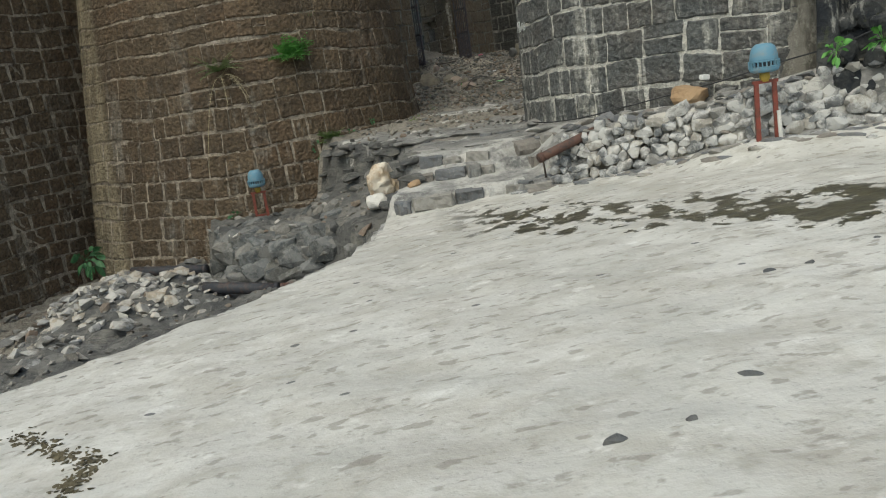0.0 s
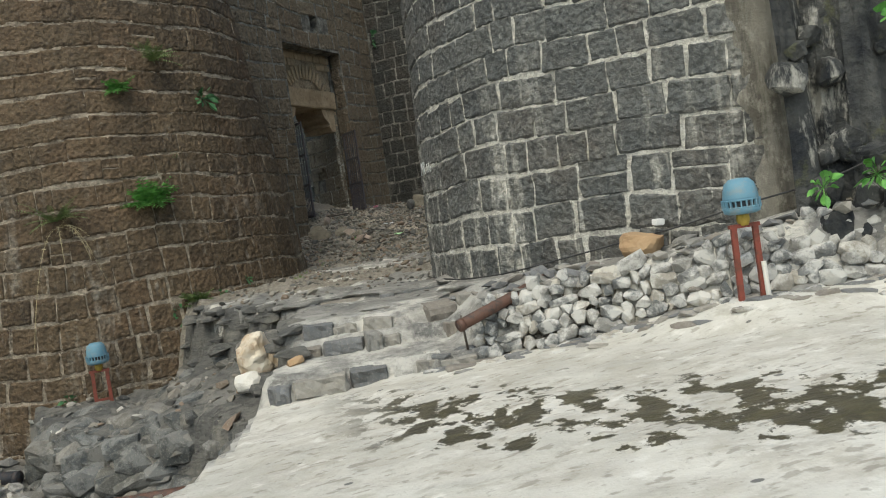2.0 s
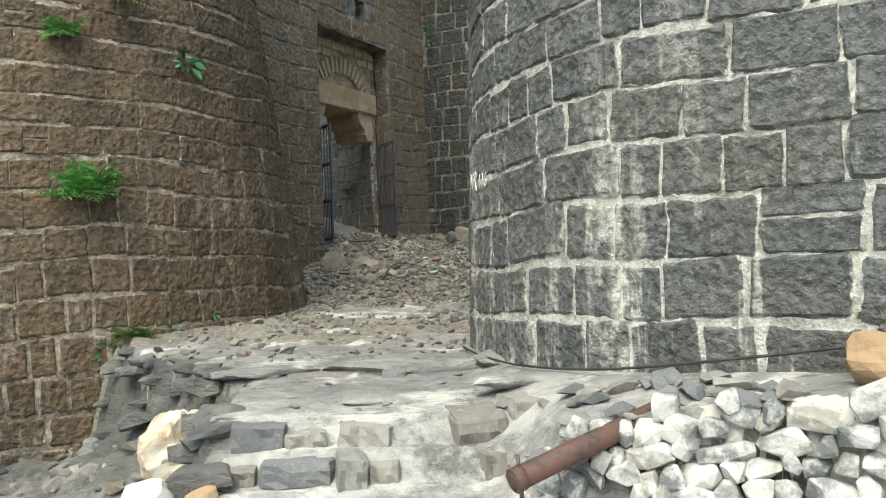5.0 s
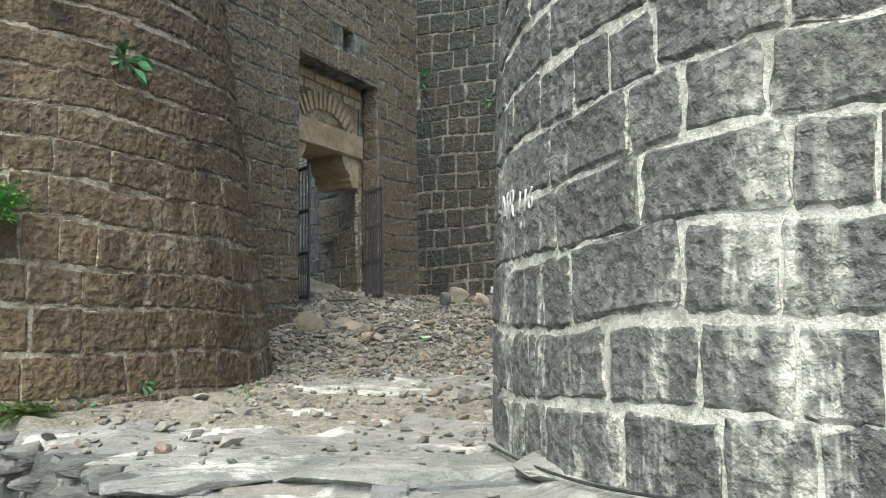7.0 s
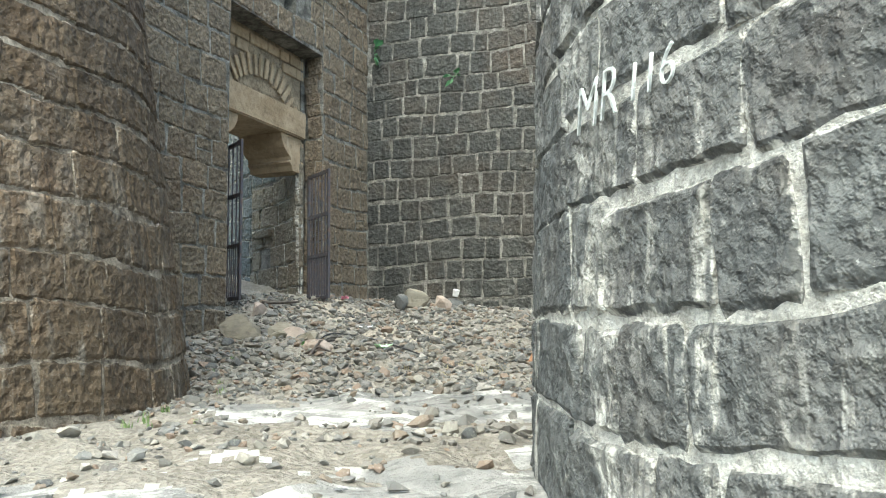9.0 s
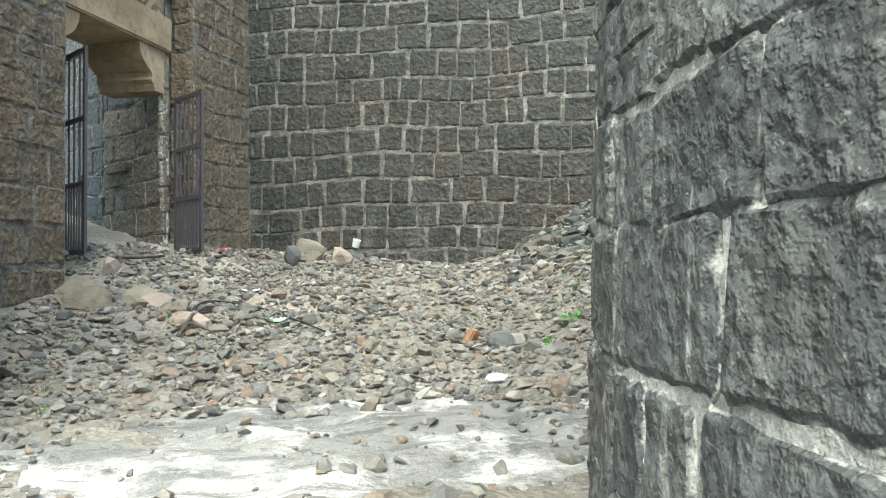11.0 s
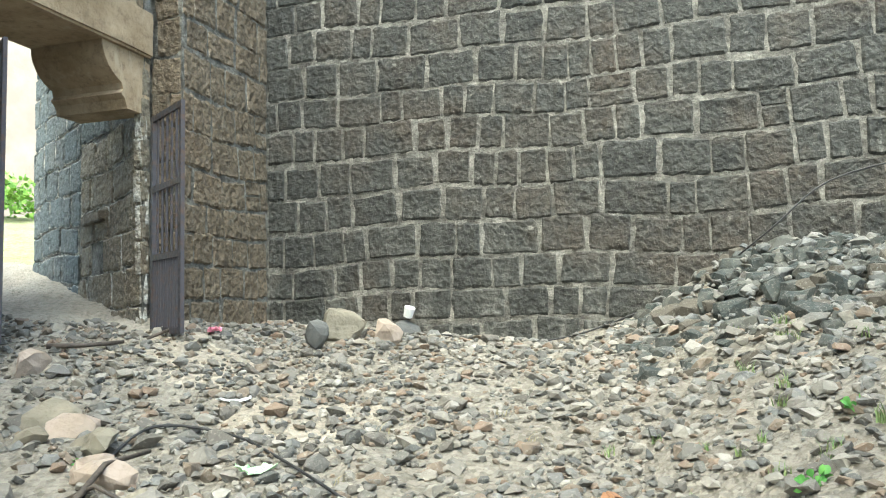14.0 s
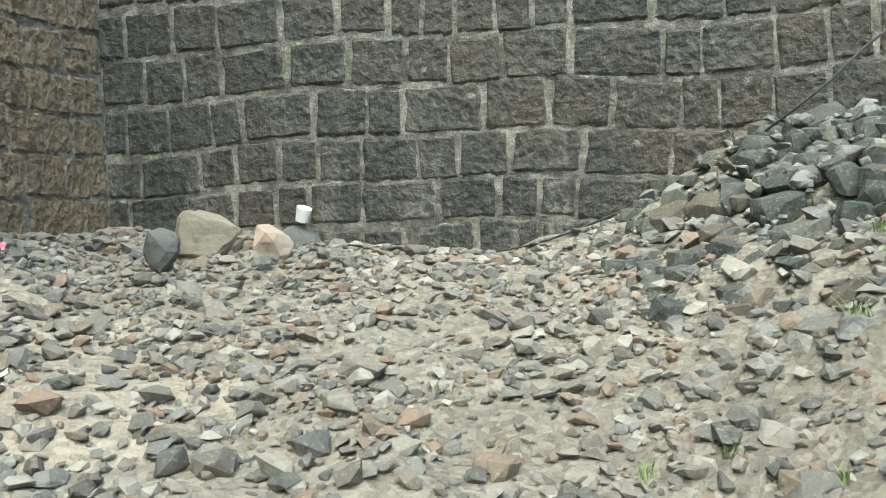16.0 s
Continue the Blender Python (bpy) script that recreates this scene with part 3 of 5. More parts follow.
def joined_rocks(name, places, mat, seed, parent=None, tilt=0.5, shapes=None):
    """places: rows of x, y, z, length, flatness. One mesh of many stones."""
    g = np.random.RandomState(seed)
    vs, fs, base = [], [], 0
    for x, y, z, s, flat in places:
        v, f = (shapes or ROCKS)[g.randint(len(shapes or ROCKS))]
        e = Euler((g.uniform(-tilt, tilt), g.uniform(-tilt, tilt), g.uniform(0, 6.28) if tilt > 0.3 else g.uniform(-0.3, 0.3))).to_matrix()
        q = (v * (s, s * g.uniform(0.75, 1.1), s * flat)) @ np.array(e).T + (x, y, z)
        vs.append(q)
        fs += [tuple(i + base for i in p) for p in f]
        base += len(v)
    return mesh_object(name, np.concatenate(vs), fs, mat, parent)


def lump(name, centre, size, mat, seed, label, category="rock", turn=0, detail=3, rough=0.22, cut=(0.20, 0.38), sink=0.15):
    """A single boulder: a sphere cut by a few planes and roughened, standing on the ground."""
    g = np.random.RandomState(seed)
    bm = bmesh.new()
    bmesh.ops.create_icosphere(bm, subdivisions=detail, radius=0.5)
    planes = [(Vector(g.normal(size=3)).normalized(), g.uniform(*cut)) for _ in range(8)]
    off = Vector(g.uniform(0, 50, 3))
    for v in bm.verts:
        for n, d in planes:
            k = v.co.dot(n) - d
            if k > 0:
                v.co -= n * k * 0.92
        v.co += v.co.normalized() * rough * 0.16 * noise.fractal(v.co * 3.2 + off, 1.0, 2.0, 4)
        v.co.x, v.co.y, v.co.z = v.co.x * size[0], v.co.y * size[1], v.co.z * size[2]
    low = min(v.co.z for v in bm.verts)
    for v in bm.verts:
        v.co.z -= low + sink * size[2]
    ob = part(name, bm, mat)
    ob.matrix_world = pose(*centre, 0, 0, turn)
    return tagged(ob, label, category)


def sandstone(name, a, b, c2):
    n = Nodes(name)
    c = n.mix(n.ramp(n.noise(5, 5, 0.6), 0.35, 0.65), a, b)
    c = n.mix(n.ramp(n.noise(11, 4, 0.6), 0.55, 0.7, 0, 0.7), c, c2)
    return n.done(c, 0.9, n.noise(16, 6, 0.65), 0.6, 0.03)


M_ORANGE = sandstone("orange_sandstone", (0.31, 0.205, 0.115), (0.37, 0.26, 0.155), (0.23, 0.145, 0.08))
M_CREAM = sandstone("cream_stone", (0.62, 0.57, 0.48), (0.46, 0.35, 0.23), (0.30, 0.18, 0.11))
M_BOULDER = sandstone("weathered_boulder", (0.17, 0.152, 0.118), (0.25, 0.225, 0.175), (0.09, 0.078, 0.058))
M_DARKTAN = sandstone("dark_tan_boulder", (0.13, 0.115, 0.09), (0.21, 0.185, 0.14), (0.075, 0.065, 0.05))
M_BRICK = sandstone("brick", (0.34, 0.19, 0.11), (0.29, 0.15, 0.085), (0.21, 0.12, 0.08))
M_CHALK = sandstone("white_stone", (0.62, 0.60, 0.55), (0.70, 0.68, 0.63), (0.5, 0.48, 0.43))
M_PINKSTONE = sandstone("pink_stone", (0.38, 0.31, 0.26), (0.32, 0.26, 0.21), (0.22, 0.17, 0.13))

M_DARKLUMP = sandstone("dark_stone", (0.085, 0.088, 0.088), (0.13, 0.13, 0.125), (0.06, 0.06, 0.058))


def gz(x, y):
    return float(height(np.array([x]), np.array([y]))[0])


def clear(x, y, margin=0.1):
    """True where neither bastion stands."""
    z = height(x, y)
    return (np.hypot(x - LEFT[0], y - LEFT[1]) > LEFT[2] - LEFT[3] * z + margin) & (np.hypot(x - RIGHT[0], y - RIGHT[1]) > RIGHT[2] + margin)


def inside_yard(x, y):
    p = np.stack([x - CORNER[0], y - CORNER[1]], -1)
    back = p @ np.array([BOUT.x, BOUT.y])
    gate = p @ np.array([GOUT.x, GOUT.y])
    s = p @ np.array([GU.x, GU.y])
    return (back > 0.1) & ((gate > 0.1) | ((s > 1.9) & (s < 3.5) & (gate > -2.5)))


def scatter(n, box, seed, keep):
    g = np.random.RandomState(seed)
    x, y = g.uniform(box[0], box[1], n), g.uniform(box[2], box[3], n)
    ok = keep(x, y, g)
    return x[ok], y[ok], g


def build_rubble():
    # fine and middling stones over the yard
    def keep(x, y, g):
        d = 0.45 + 0.55 * sstep(-0.5, 0.4, wave_noise(x, y, 1.6, 77, 4))
        d = d * (0.30 + 0.70 * sstep(14.5, 16.8, y + 0.5 * (x - 1.5))) * (0.30 + 0.70 * sstep(12.6, 15.0, y))
        pale = np.hypot((x - 1.5) / 1.4, (y - 15.4) / 1.0) < 0.9
        d = np.where(pale, 0.25 * d, d)
        return clear(x, y, 0.02) & inside_yard(x, y) & (g.uniform(size=x.shape) < d)

    x, y, g = scatter(36000, (-1.2, 7.0, 11.7, 23.3), 5, keep)
    s = np.clip(np.exp(g.normal(-2.85, 0.46, len(x))), 0.022, 0.20)
    z = height(x, y) + s * 0.14
    ob = joined_rocks("rubble", np.stack([x, y, z, s, np.full(len(x), 0.8)], -1), M_RUBBLE_FAR, 6)
    tagged(ob, "grey and tan broken stone rubble strewn over earth", "rubble", kind="stuff")
    # the same, coarse, in the gully
    def keep2(x, y, g):
        return (x < edge_x(y) - 0.15) & clear(x, y, 0.0)
    x, y, g = scatter(1500, (-7.5, -0.8, 4.0, 13.6), 15, keep2)
    s = np.clip(np.exp(g.normal(-2.4, 0.55, len(x))), 0.03, 0.3)
    ob = joined_rocks("gully_rubble", np.stack([x, y, height(x, y) + s * 0.1, s, np.full(len(x), 0.8)], -1), M_RUBBLE_FAR, 16)
    tagged(ob, "broken grey rock and rubble in the gully", "rubble", kind="stuff")
    # pale broken stone heaped before the brown bastion
    g = np.random.RandomState(17)
    x, y = g.normal(-4.7, 0.8, 420), g.normal(11.0, 0.75, 420)
    ok = (x < edge_x(y) - 0.3) & clear(x, y, 0.05)
    x, y = x[ok], y[ok]
    s = np.clip(np.exp(g.normal(-1.9, 0.5, len(x))), 0.06, 0.38)
    tagged(joined_rocks("rubble_heap", np.stack([x, y, height(x, y) + s * 0.1, s, np.full(len(x), 0.8)], -1), M_PALE_RUBBLE, 18), "pale broken stone heaped in the gully before the bastion", "rubble", kind="stuff")
    # larger stones, each its own thing
    meshes = [mesh_of(t, M_RUBBLE, "loose_stone") for t in ROCKS]
    def keep3(x, y, g):
        d = 0.25 + 0.75 * sstep(2.9, 3.6, x) + 0.6 * sstep(1.3, 0.7, np.hypot(x - 1.2, y - 19.6))
        return clear(x, y, 0.15) & inside_yard(x, y) & (g.uniform(size=x.shape) < d * sstep(15.3, 16.6, y))
    x, y, g = scatter(560, (0.0, 6.0, 15.5, 22.6), 25, keep3)
    for k in range(min(len(x), 200)):
        s = float(np.clip(np.exp(g.normal(-2.1, 0.3)), 0.09, 0.26))
        ob = new("loose_stone", meshes[g.randint(len(meshes))])
        ob.matrix_world = pose(x[k], y[k], gz(x[k], y[k]) + s * 0.10, g.uniform(-18, 18), g.uniform(-18, 18), g.uniform(0, 360)) @ Matrix.Diagonal((s, s * g.uniform(0.8, 1.1), s * g.uniform(0.6, 1.0), 1))
        tagged(ob, "broken grey-brown stone lying on the rubble slope", "stone", "loose stones")


build_rubble()


def build_ledges():
    """Squared blocks along the risers of the rock steps and the lip of the path."""
    g = np.random.RandomState(51)
    meshes = template_meshes(M_LEDGE)
    ground = bpy.data.objects["ground"]
    for y0, x0, x1, size, tall in ((9.36, -0.50, 1.15, 0.30, 0.15), (9.94, -0.20, 1.25, 0.24, 0.12), (10.14, -0.16, 1.45, 0.27, 0.13), (11.50, -0.25, 1.5, 0.40, 0.10), (11.75, -0.4, 0.9, 0.5, 0.07), (12.5, -0.6, 1.2, 0.45, 0.06)):
        x = x0
        while x < x1:
            w = size * g.choice([0.45, 0.7, 0.9, 1.2, 1.7])
            xm = x + w / 2
            yl = y0 - 0.10 * (xm - 0.3) - 0.10 * float(wave_noise(np.array([xm]), np.array([y0]), 1.1, 3, 3)[0])
            top = gz(xm, yl + 0.16) + g.uniform(-0.05, -0.012)
            if g.uniform() < 0.12:
                x += w
                continue
            h = tall + g.uniform(0.02, 0.05)
            ob = new("stone", meshes[g.randint(len(meshes))])
            ob.parent = ground
            m = Matrix(((w * 0.97, 0, 0), (0, g.uniform(0.18, 0.30), 0), (0, 0, h * g.uniform(0.9, 1.15)))).to_4x4()
            ob.matrix_local = pose(xm, yl - 0.05 + g.uniform(-0.045, 0.03), top - h, g.uniform(-7, 7), g.uniform(-6, 6), 180 + g.uniform(-16, 16)) @ m
            x += w
    # thin flakes lying on the treads
    flakes = [mesh_of(t, M_LEDGE, "flake") for t in ROCKS]
    for k in range(34):
        x, y = g.uniform(-0.5, 1.4), g.uniform(10.3, 13.5)
        s = g.uniform(0.03, 0.10)
        ob = new("stone", flakes[g.randint(len(flakes))])
        ob.parent = ground
        ob.matrix_local = pose(x, y, gz(x, y) + 0.01, g.uniform(-6, 6), g.uniform(-6, 6), g.uniform(0, 360)) @ Matrix.Diagonal((s, s, s * 0.3, 1))


build_ledges()


def build_plates():
    """Bedded rock plates on the treads and along the broken edge of the path; each overhangs a little."""
    g = np.random.RandomState(57)
    ground = bpy.data.objects["ground"]
    pale = [mesh_of(t, M_ROCK, "plate") for t in BLOCKS]
    dark = [mesh_of(t, M_BED, "plate") for t in BLOCKS]
    rows = [(10.62, -0.1, 1.5, 0.95, 0.10), (11.42, -0.2, 1.6, 0.8, 0.11), (11.62, -0.5, 1.5, 0.9, 0.10), (12.05, -0.7, 1.4, 1.0, 0.09), (12.7, -0.9, 1.3, 0.9, 0.08)]
    for y0, x0, x1, size, thick in rows:
        x = x0
        while x < x1:
            w = size * g.uniform(0.5, 1.25)
            xm, ym = x + w / 2, y0 - 0.08 * (x + w / 2 - 0.3) + g.uniform(-0.07, 0.07)
            if g.uniform() < 0.8:
                ob = new("plate", pale[g.randint(len(pale))])
                ob.parent = ground
                ob.matrix_local = pose(xm, ym, gz(xm, ym) - thick * 0.18, g.uniform(-2, 2), g.uniform(-2, 2), g.uniform(-12, 12)) @ Matrix.Diagonal((w * 1.12, g.uniform(0.35, 0.65), thick, 1))
            x += w
    # the broken edge over the gully
    y = 9.8
    while y < 13.6:
        for k in range(3):
            s = g.uniform(0.22, 0.5)
            x = float(edge_x(y)) - 0.02 - 0.13 * k + g.uniform(-0.05, 0.05)
            if math.hypot(x + 0.64, y - 11.3) < 0.42:
                continue
            ob = new("block", dark[g.randint(len(dark))])
            ob.parent = ground
            ob.matrix_local = pose(x, y + g.uniform(-0.1, 0.1), gz(x + 0.1, y) - 0.05 - 0.08 * k, g.uniform(-7, 7), g.uniform(-7, 7), g.uniform(-25, 25)) @ Matrix.Diagonal((s, s * g.uniform(0.8, 1.3), s * g.uniform(0.35, 0.6), 1))
        y += g.uniform(0.16, 0.30)


build_plates()


def build_retaining_wall():
    g = np.random.RandomState(61)
    px, py = [1.15, 1.6, 2.3, 3.4, 6.5], [9.36, 9.12, 8.80, 8.10, 7.4]
    root = new("retaining_wall")
    root.location = (2.3, 9.0, 0.0)
    tagged(root, "low rubble retaining wall of limed white and grey stones", "wall")
    inv = Matrix.Translation((-2.3, -9.0, 0))
    meshes = [mesh_of(t, M_LIMED, "stone") for t in BLOCKS]
    # backing of earth and mortar behind the stones
    xs = np.linspace(1.2, 6.4, 40)
    verts, faces = [], []
    for i, x in enumerate(xs):
        y = np.interp(x, px, py) + 0.10
        top = gz(x, y + 0.30) - 0.05
        for dy, z in ((0.0, -0.2), (0.16, top - 0.06), (0.30, top), (0.45, top - 0.25)):
            verts.append((x, y + dy, z + 0.02))
    for i in range(len(xs) - 1):
        for k in range(3):
            faces.append((i * 4 + k, (i + 1) * 4 + k, (i + 1) * 4 + k + 1, i * 4 + k + 1))
    core = mesh_object("core", verts, faces, M_EARTH, root)
    core.matrix_local = inv
    x = 1.15
    total = 0
    for row in range(9):
        x = 1.2 + g.uniform(0, 0.15)
        while x < 5.4 and total < 298:
            w = g.choice([0.08, 0.11, 0.15, 0.20]) * g.uniform(0.85, 1.15)
            xm = x + w / 2
            y = float(np.interp(xm, px, py))
            foot, top = gz(xm, y - 0.12), gz(xm, y + 0.5)
            h = 0.10
            z = foot + 0.05 + row * h + g.uniform(-0.03, 0.03)
            if z < top + 0.02:
                ang = math.degrees(math.atan2(np.interp(xm + 0.1, px, py) - np.interp(xm - 0.1, px, py), 0.2))
                back = 0.08 + 0.42 * (z - foot)
                ob = new("stone", meshes[g.randint(len(meshes))])
                ob.parent = root
                hh = h * g.uniform(1.2, 2.1)
                ob.matrix_local = inv @ pose(xm, y + back - 0.06 + g.uniform(-0.02, 0.03), z, g.uniform(-10, 10), g.uniform(-25, 25), ang + g.uniform(-10, 10)) @ Matrix.Diagonal((w * 1.34, 0.17, hh * 1.15, 1))
                total += 1
            x += w * 0.97
    # flat stones and broken pieces on the bank behind it
    for k in range(120):
        xm = g.uniform(1.3, 5.2)
        y = float(np.interp(xm, px, py)) + g.uniform(0.12, 0.9)
        if np.hypot(xm - RIGHT[0], y - RIGHT[1]) < RIGHT[2] + 0.1:
            continue
        s = g.uniform(0.10, 0.30)
        ob = new("loose_stone", meshes[g.randint(len(meshes))])
        ob.data = BANK[g.randint(len(BANK))]
        ob.matrix_world = pose(xm, y, gz(xm, y) + s * 0.08, g.uniform(-14, 14), g.uniform(-14, 14), g.uniform(0, 360)) @ Matrix.Diagonal((s, s * 0.85, s * 0.6, 1))
        tagged(ob, "flat broken grey stone on the bank behind the rubble wall", "stone", "bank stones")


def build_toe():
    """Flat broken stones bedded in the slab along the foot of the rubble wall."""
    g = np.random.RandomState(63)
    px, py = [1.15, 1.6, 2.3, 3.4, 6.5], [9.36, 9.12, 8.80, 8.10, 7.4]
    ground = bpy.data.objects["ground"]
    meshes = [mesh_of(t, M_LIMED if k % 3 == 0 else M_LEDGE, "stone") for k, t in enumerate(BLOCKS)]
    for k in range(150):
        x = g.uniform(0.9, 5.6)
        y = float(np.interp(x, px, py)) - abs(g.normal(0.0, 0.24)) + 0.05
        s = g.uniform(0.08, 0.26)
        ob = new("stone", meshes[g.randint(len(meshes))])
        ob.parent = ground
        ob.matrix_local = pose(x, y, gz(x, y) - 0.01, g.uniform(-6, 6), g.uniform(-6, 6), -28 + g.uniform(-25, 25)) @ Matrix.Diagonal((s * 1.3, s * 0.75, 0.10 * g.uniform(0.6, 1.3), 1))


build_toe()
BANK = [mesh_of(t, M_LEDGE, "bank_stone") for t in ROCKS]
build_retaining_wall()


# ---------------------------------------------------------------- rock masses
def crag(name, box, top, seed, label, mat, step=0.09, rough=0.28):
    """A rock face: a heap of angular blocks over a displaced core. top(x, y) gives its height, nan where there is none."""
    g = np.random.RandomState(seed)
    x, y = np.meshgrid(np.arange(box[0], box[1], step), np.arange(box[2], box[3], step))
    z = top(x, y)
    ny, nx = x.shape
    blk = np.floor(wave_noise(x, y, 0.9, seed, 3) * 5) / 5
    z = z + rough * 0.35 * blk + 0.05 * wave_noise(x, y, 0.35, seed + 1, 3)
    verts = np.stack([x + 0.05 * wave_noise(y, z, 0.5, seed + 2, 3), y + 0.05 * wave_noise(x, z, 0.5, seed + 3, 3), z], -1).reshape(-1, 3)
    i, j = np.meshgrid(np.arange(nx - 1), np.arange(ny - 1))
    a = (j * nx + i).ravel()
    q = np.stack([a, a + 1, a + nx + 1, a + nx], -1)
    q = q[np.isfinite(verts[q][:, :, 2]).all(1)]
    used, inv = np.unique(q, return_inverse=True)
    ob = mesh_object(name, verts[used], inv.reshape(q.shape), mat)
    return tagged(ob, label, "rock", kind="structure")


def crag_material():
    n = Nodes("crag_rock")
    c = n.mix(n.ramp(n.noise(2.2, 6, 0.7), 0.38, 0.64), (0.016, 0.019, 0.023), (0.085, 0.086, 0.08))
    c = n.mix(n.ramp(n.noise(9, 5, 0.7), 0.5, 0.7, 0, 0.7), c, (0.03, 0.032, 0.034))
    c = n.mix(n.ramp(n.noise(3.0, 6, 0.75, (1, 1, 0.3), (7, 0, 0)), 0.57, 0.66, 0, 0.8), c, (0.40, 0.39, 0.35))
    c = n.mix(n.ramp(n.noise(4.0, 5, 0.7, offset=(1, 5, 2)), 0.60, 0.70, 0, 0.7), c, (0.10, 0.105, 0.05))
    h = n.math("ADD", n.noise(7, 6, 0.7), n.math("MULTIPLY", n.cells(9), 0.5))
    return n.done(c, 0.85, h, 1.0, 0.08)


M_CRAG = crag_material()


def right_crag(x, y):
    # steep face right of the grey bastion
    d = y - (8.28 - 0.25 * (x - 4.0)) + 0.18 * wave_noise(x, y, 1.0, 91, 3)
    z = 0.75 + 3.0 * sstep(0.0, 0.45, d) + 1.6 * sstep(0.4, 1.6, d) + 0.5 * wave_noise(x, y, 1.2, 93, 3) * sstep(0.1, 0.6, d)
    z = z + 0.5 * sstep(4.0, 5.5, x)
    return np.where((d < -0.1) | (x < 3.98 + 0.06 * wave_noise(y, z, 0.8, 95, 3)), np.nan, z)


crag("rock_face", (4.0, 9.5, 6.2, 11.5), right_crag, 90, "dark fractured rock face beside the grey bastion", M_CRAG)


def crag_blocks():
    """Broken blocks that stand out of the rock face."""
    g = np.random.RandomState(191)
    places = []
    for k in range(420):
        x, y = g.uniform(4.05, 6.6), g.uniform(7.2, 9.2)
        z = float(right_crag(np.array([x]), np.array([y]))[0])
        if np.isfinite(z):
            places.append((x, y - 0.05, z - g.uniform(0.0, 0.25), g.uniform(0.12, 0.42), g.uniform(0.8, 1.5)))
    tagged(joined_rocks("crag_blocks", places, M_CRAG, 192, tilt=0.35, shapes=BLOCKS), "dark fractured blocks standing out of the rock face", "rock", kind="stuff")


crag_blocks()


def outcrop():
    """Jointed blocks of bedrock that stand out at the foot of the back wall."""
    g = np.random.RandomState(98)
    places = []
    for k in range(800):
        x, y = g.uniform(4.3, 8.0), g.uniform(17.6, 21.6)
        d = math.hypot((x - 6.6) / 1.9, (y - 19.9) / 1.7)
        if d < 1.15 and inside_yard(np.array([x]), np.array([y]))[0]:
            z = gz(x, y) + 0.16 * float(sstep(1.1, 0.5, d))
            places.append((x, y, z - 0.08, g.uniform(0.12, 0.34), g.uniform(0.6, 1.1)))
    tagged(joined_rocks("rock_outcrop", places, M_OUTCROP, 99, tilt=0.28, shapes=BLOCKS), "grey-green broken rock outcrop against the back wall", "rock", kind="stuff")


M_OUTCROP = rock_stone_material("grey_green_rock", [(0.038, 0.047, 0.046), (0.062, 0.071, 0.067), (0.088, 0.09, 0.08), (0.05, 0.057, 0.055), (0.085, 0.075, 0.06)], True, 0.0)
outcrop()


def gully_rocks():
    g = np.random.RandomState(71)
    places = []
    # jointed blocks on the face of the shelf and over its top
    for k in range(330):
        x = g.uniform(-3.3, -0.7)
        f = abs(g.normal(0.0, 0.35)) if k % 3 else g.uniform(0, 2.2)
        y = float(np.interp(x, [-3.6, -3.0, -1.5, -0.65], [12.8, 11.3, 10.8, 9.8])) + f - 0.05
        if x > edge_x(y) - 0.12 or math.hypot(x + 0.88, y - 11.1) < 0.62:
            continue
        z = gz(x, y)
        places.append((x, y, z - 0.14 + g.uniform(-0.10, 0.05), g.uniform(0.25, 0.62), g.uniform(0.7, 1.1)))
    ob = joined_rocks("rock_ledge", [p for p in places if np.hypot(p[0] - LEFT[0], p[1] - LEFT[1]) > LEFT[2] + 0.2], M_DARKROCK, 72, tilt=0.14, shapes=BLOCKS)
    tagged(ob, "dark fractured bedrock ledge falling into the gully", "rock", kind="stuff")
    places = []
    for k in range(1100):
        x, y = g.uniform(4.2, 7.2), g.uniform(17.4, 21.6)
        if inside_yard(np.array([x]), np.array([y]))[0]:
            dd = math.hypot((x - 6.6) / 1.9, (y - 19.9) / 1.7)
            top = gz(x, y) + (0.16 * float(sstep(1.05, 0.45, dd)) if dd < 1.1 else 0)
            places.append((x, y, top - 0.03, min(0.26, 0.05 + g.exponential(0.055)), 0.9))
    ob = joined_rocks("outcrop_rubble", places, M_DARKROCK, 73)
    tagged(ob, "dark broken rock on the outcrop", "rubble", kind="stuff")


gully_rocks()

# single boulders
lump("boulder", (2.92, 9.0, gz(2.92, 9.05) - 0.01), (0.48, 0.34, 0.30), M_ORANGE, 1, "rounded orange sandstone boulder on the rubble wall", turn=-10, rough=0.35, cut=(0.25, 0.42))
lump("boulder", (-0.64, 11.3, gz(-0.64, 11.3) - 0.02), (0.50, 0.44, 0.60), M_CREAM, 14, "cream and rust weathered boulder beside the rock steps", turn=20, rough=0.85, detail=4, cut=(0.24, 0.38), sink=0.05)
lump("boulder", (-0.80, 10.95, gz(-0.80, 10.95) - 0.02), (0.42, 0.34, 0.28), M_CHALK, 8, "white weathered stone below the cream boulder", turn=70, rough=0.7)
lump("boulder", (-0.24, 9.76, gz(-0.24, 9.76) - 0.01), (0.24, 0.18, 0.11), M_ORANGE, 3, "small flat orange stone on the rock steps", rough=0.1)
lump("boulder", (0.30, 19.6, gz(0.3, 19.6) - 0.03), (0.86, 0.60, 0.48), M_DARKTAN, 4, "angular tan boulder lying in front of the gate", turn=-12, cut=(0.12, 0.30), rough=0.5)
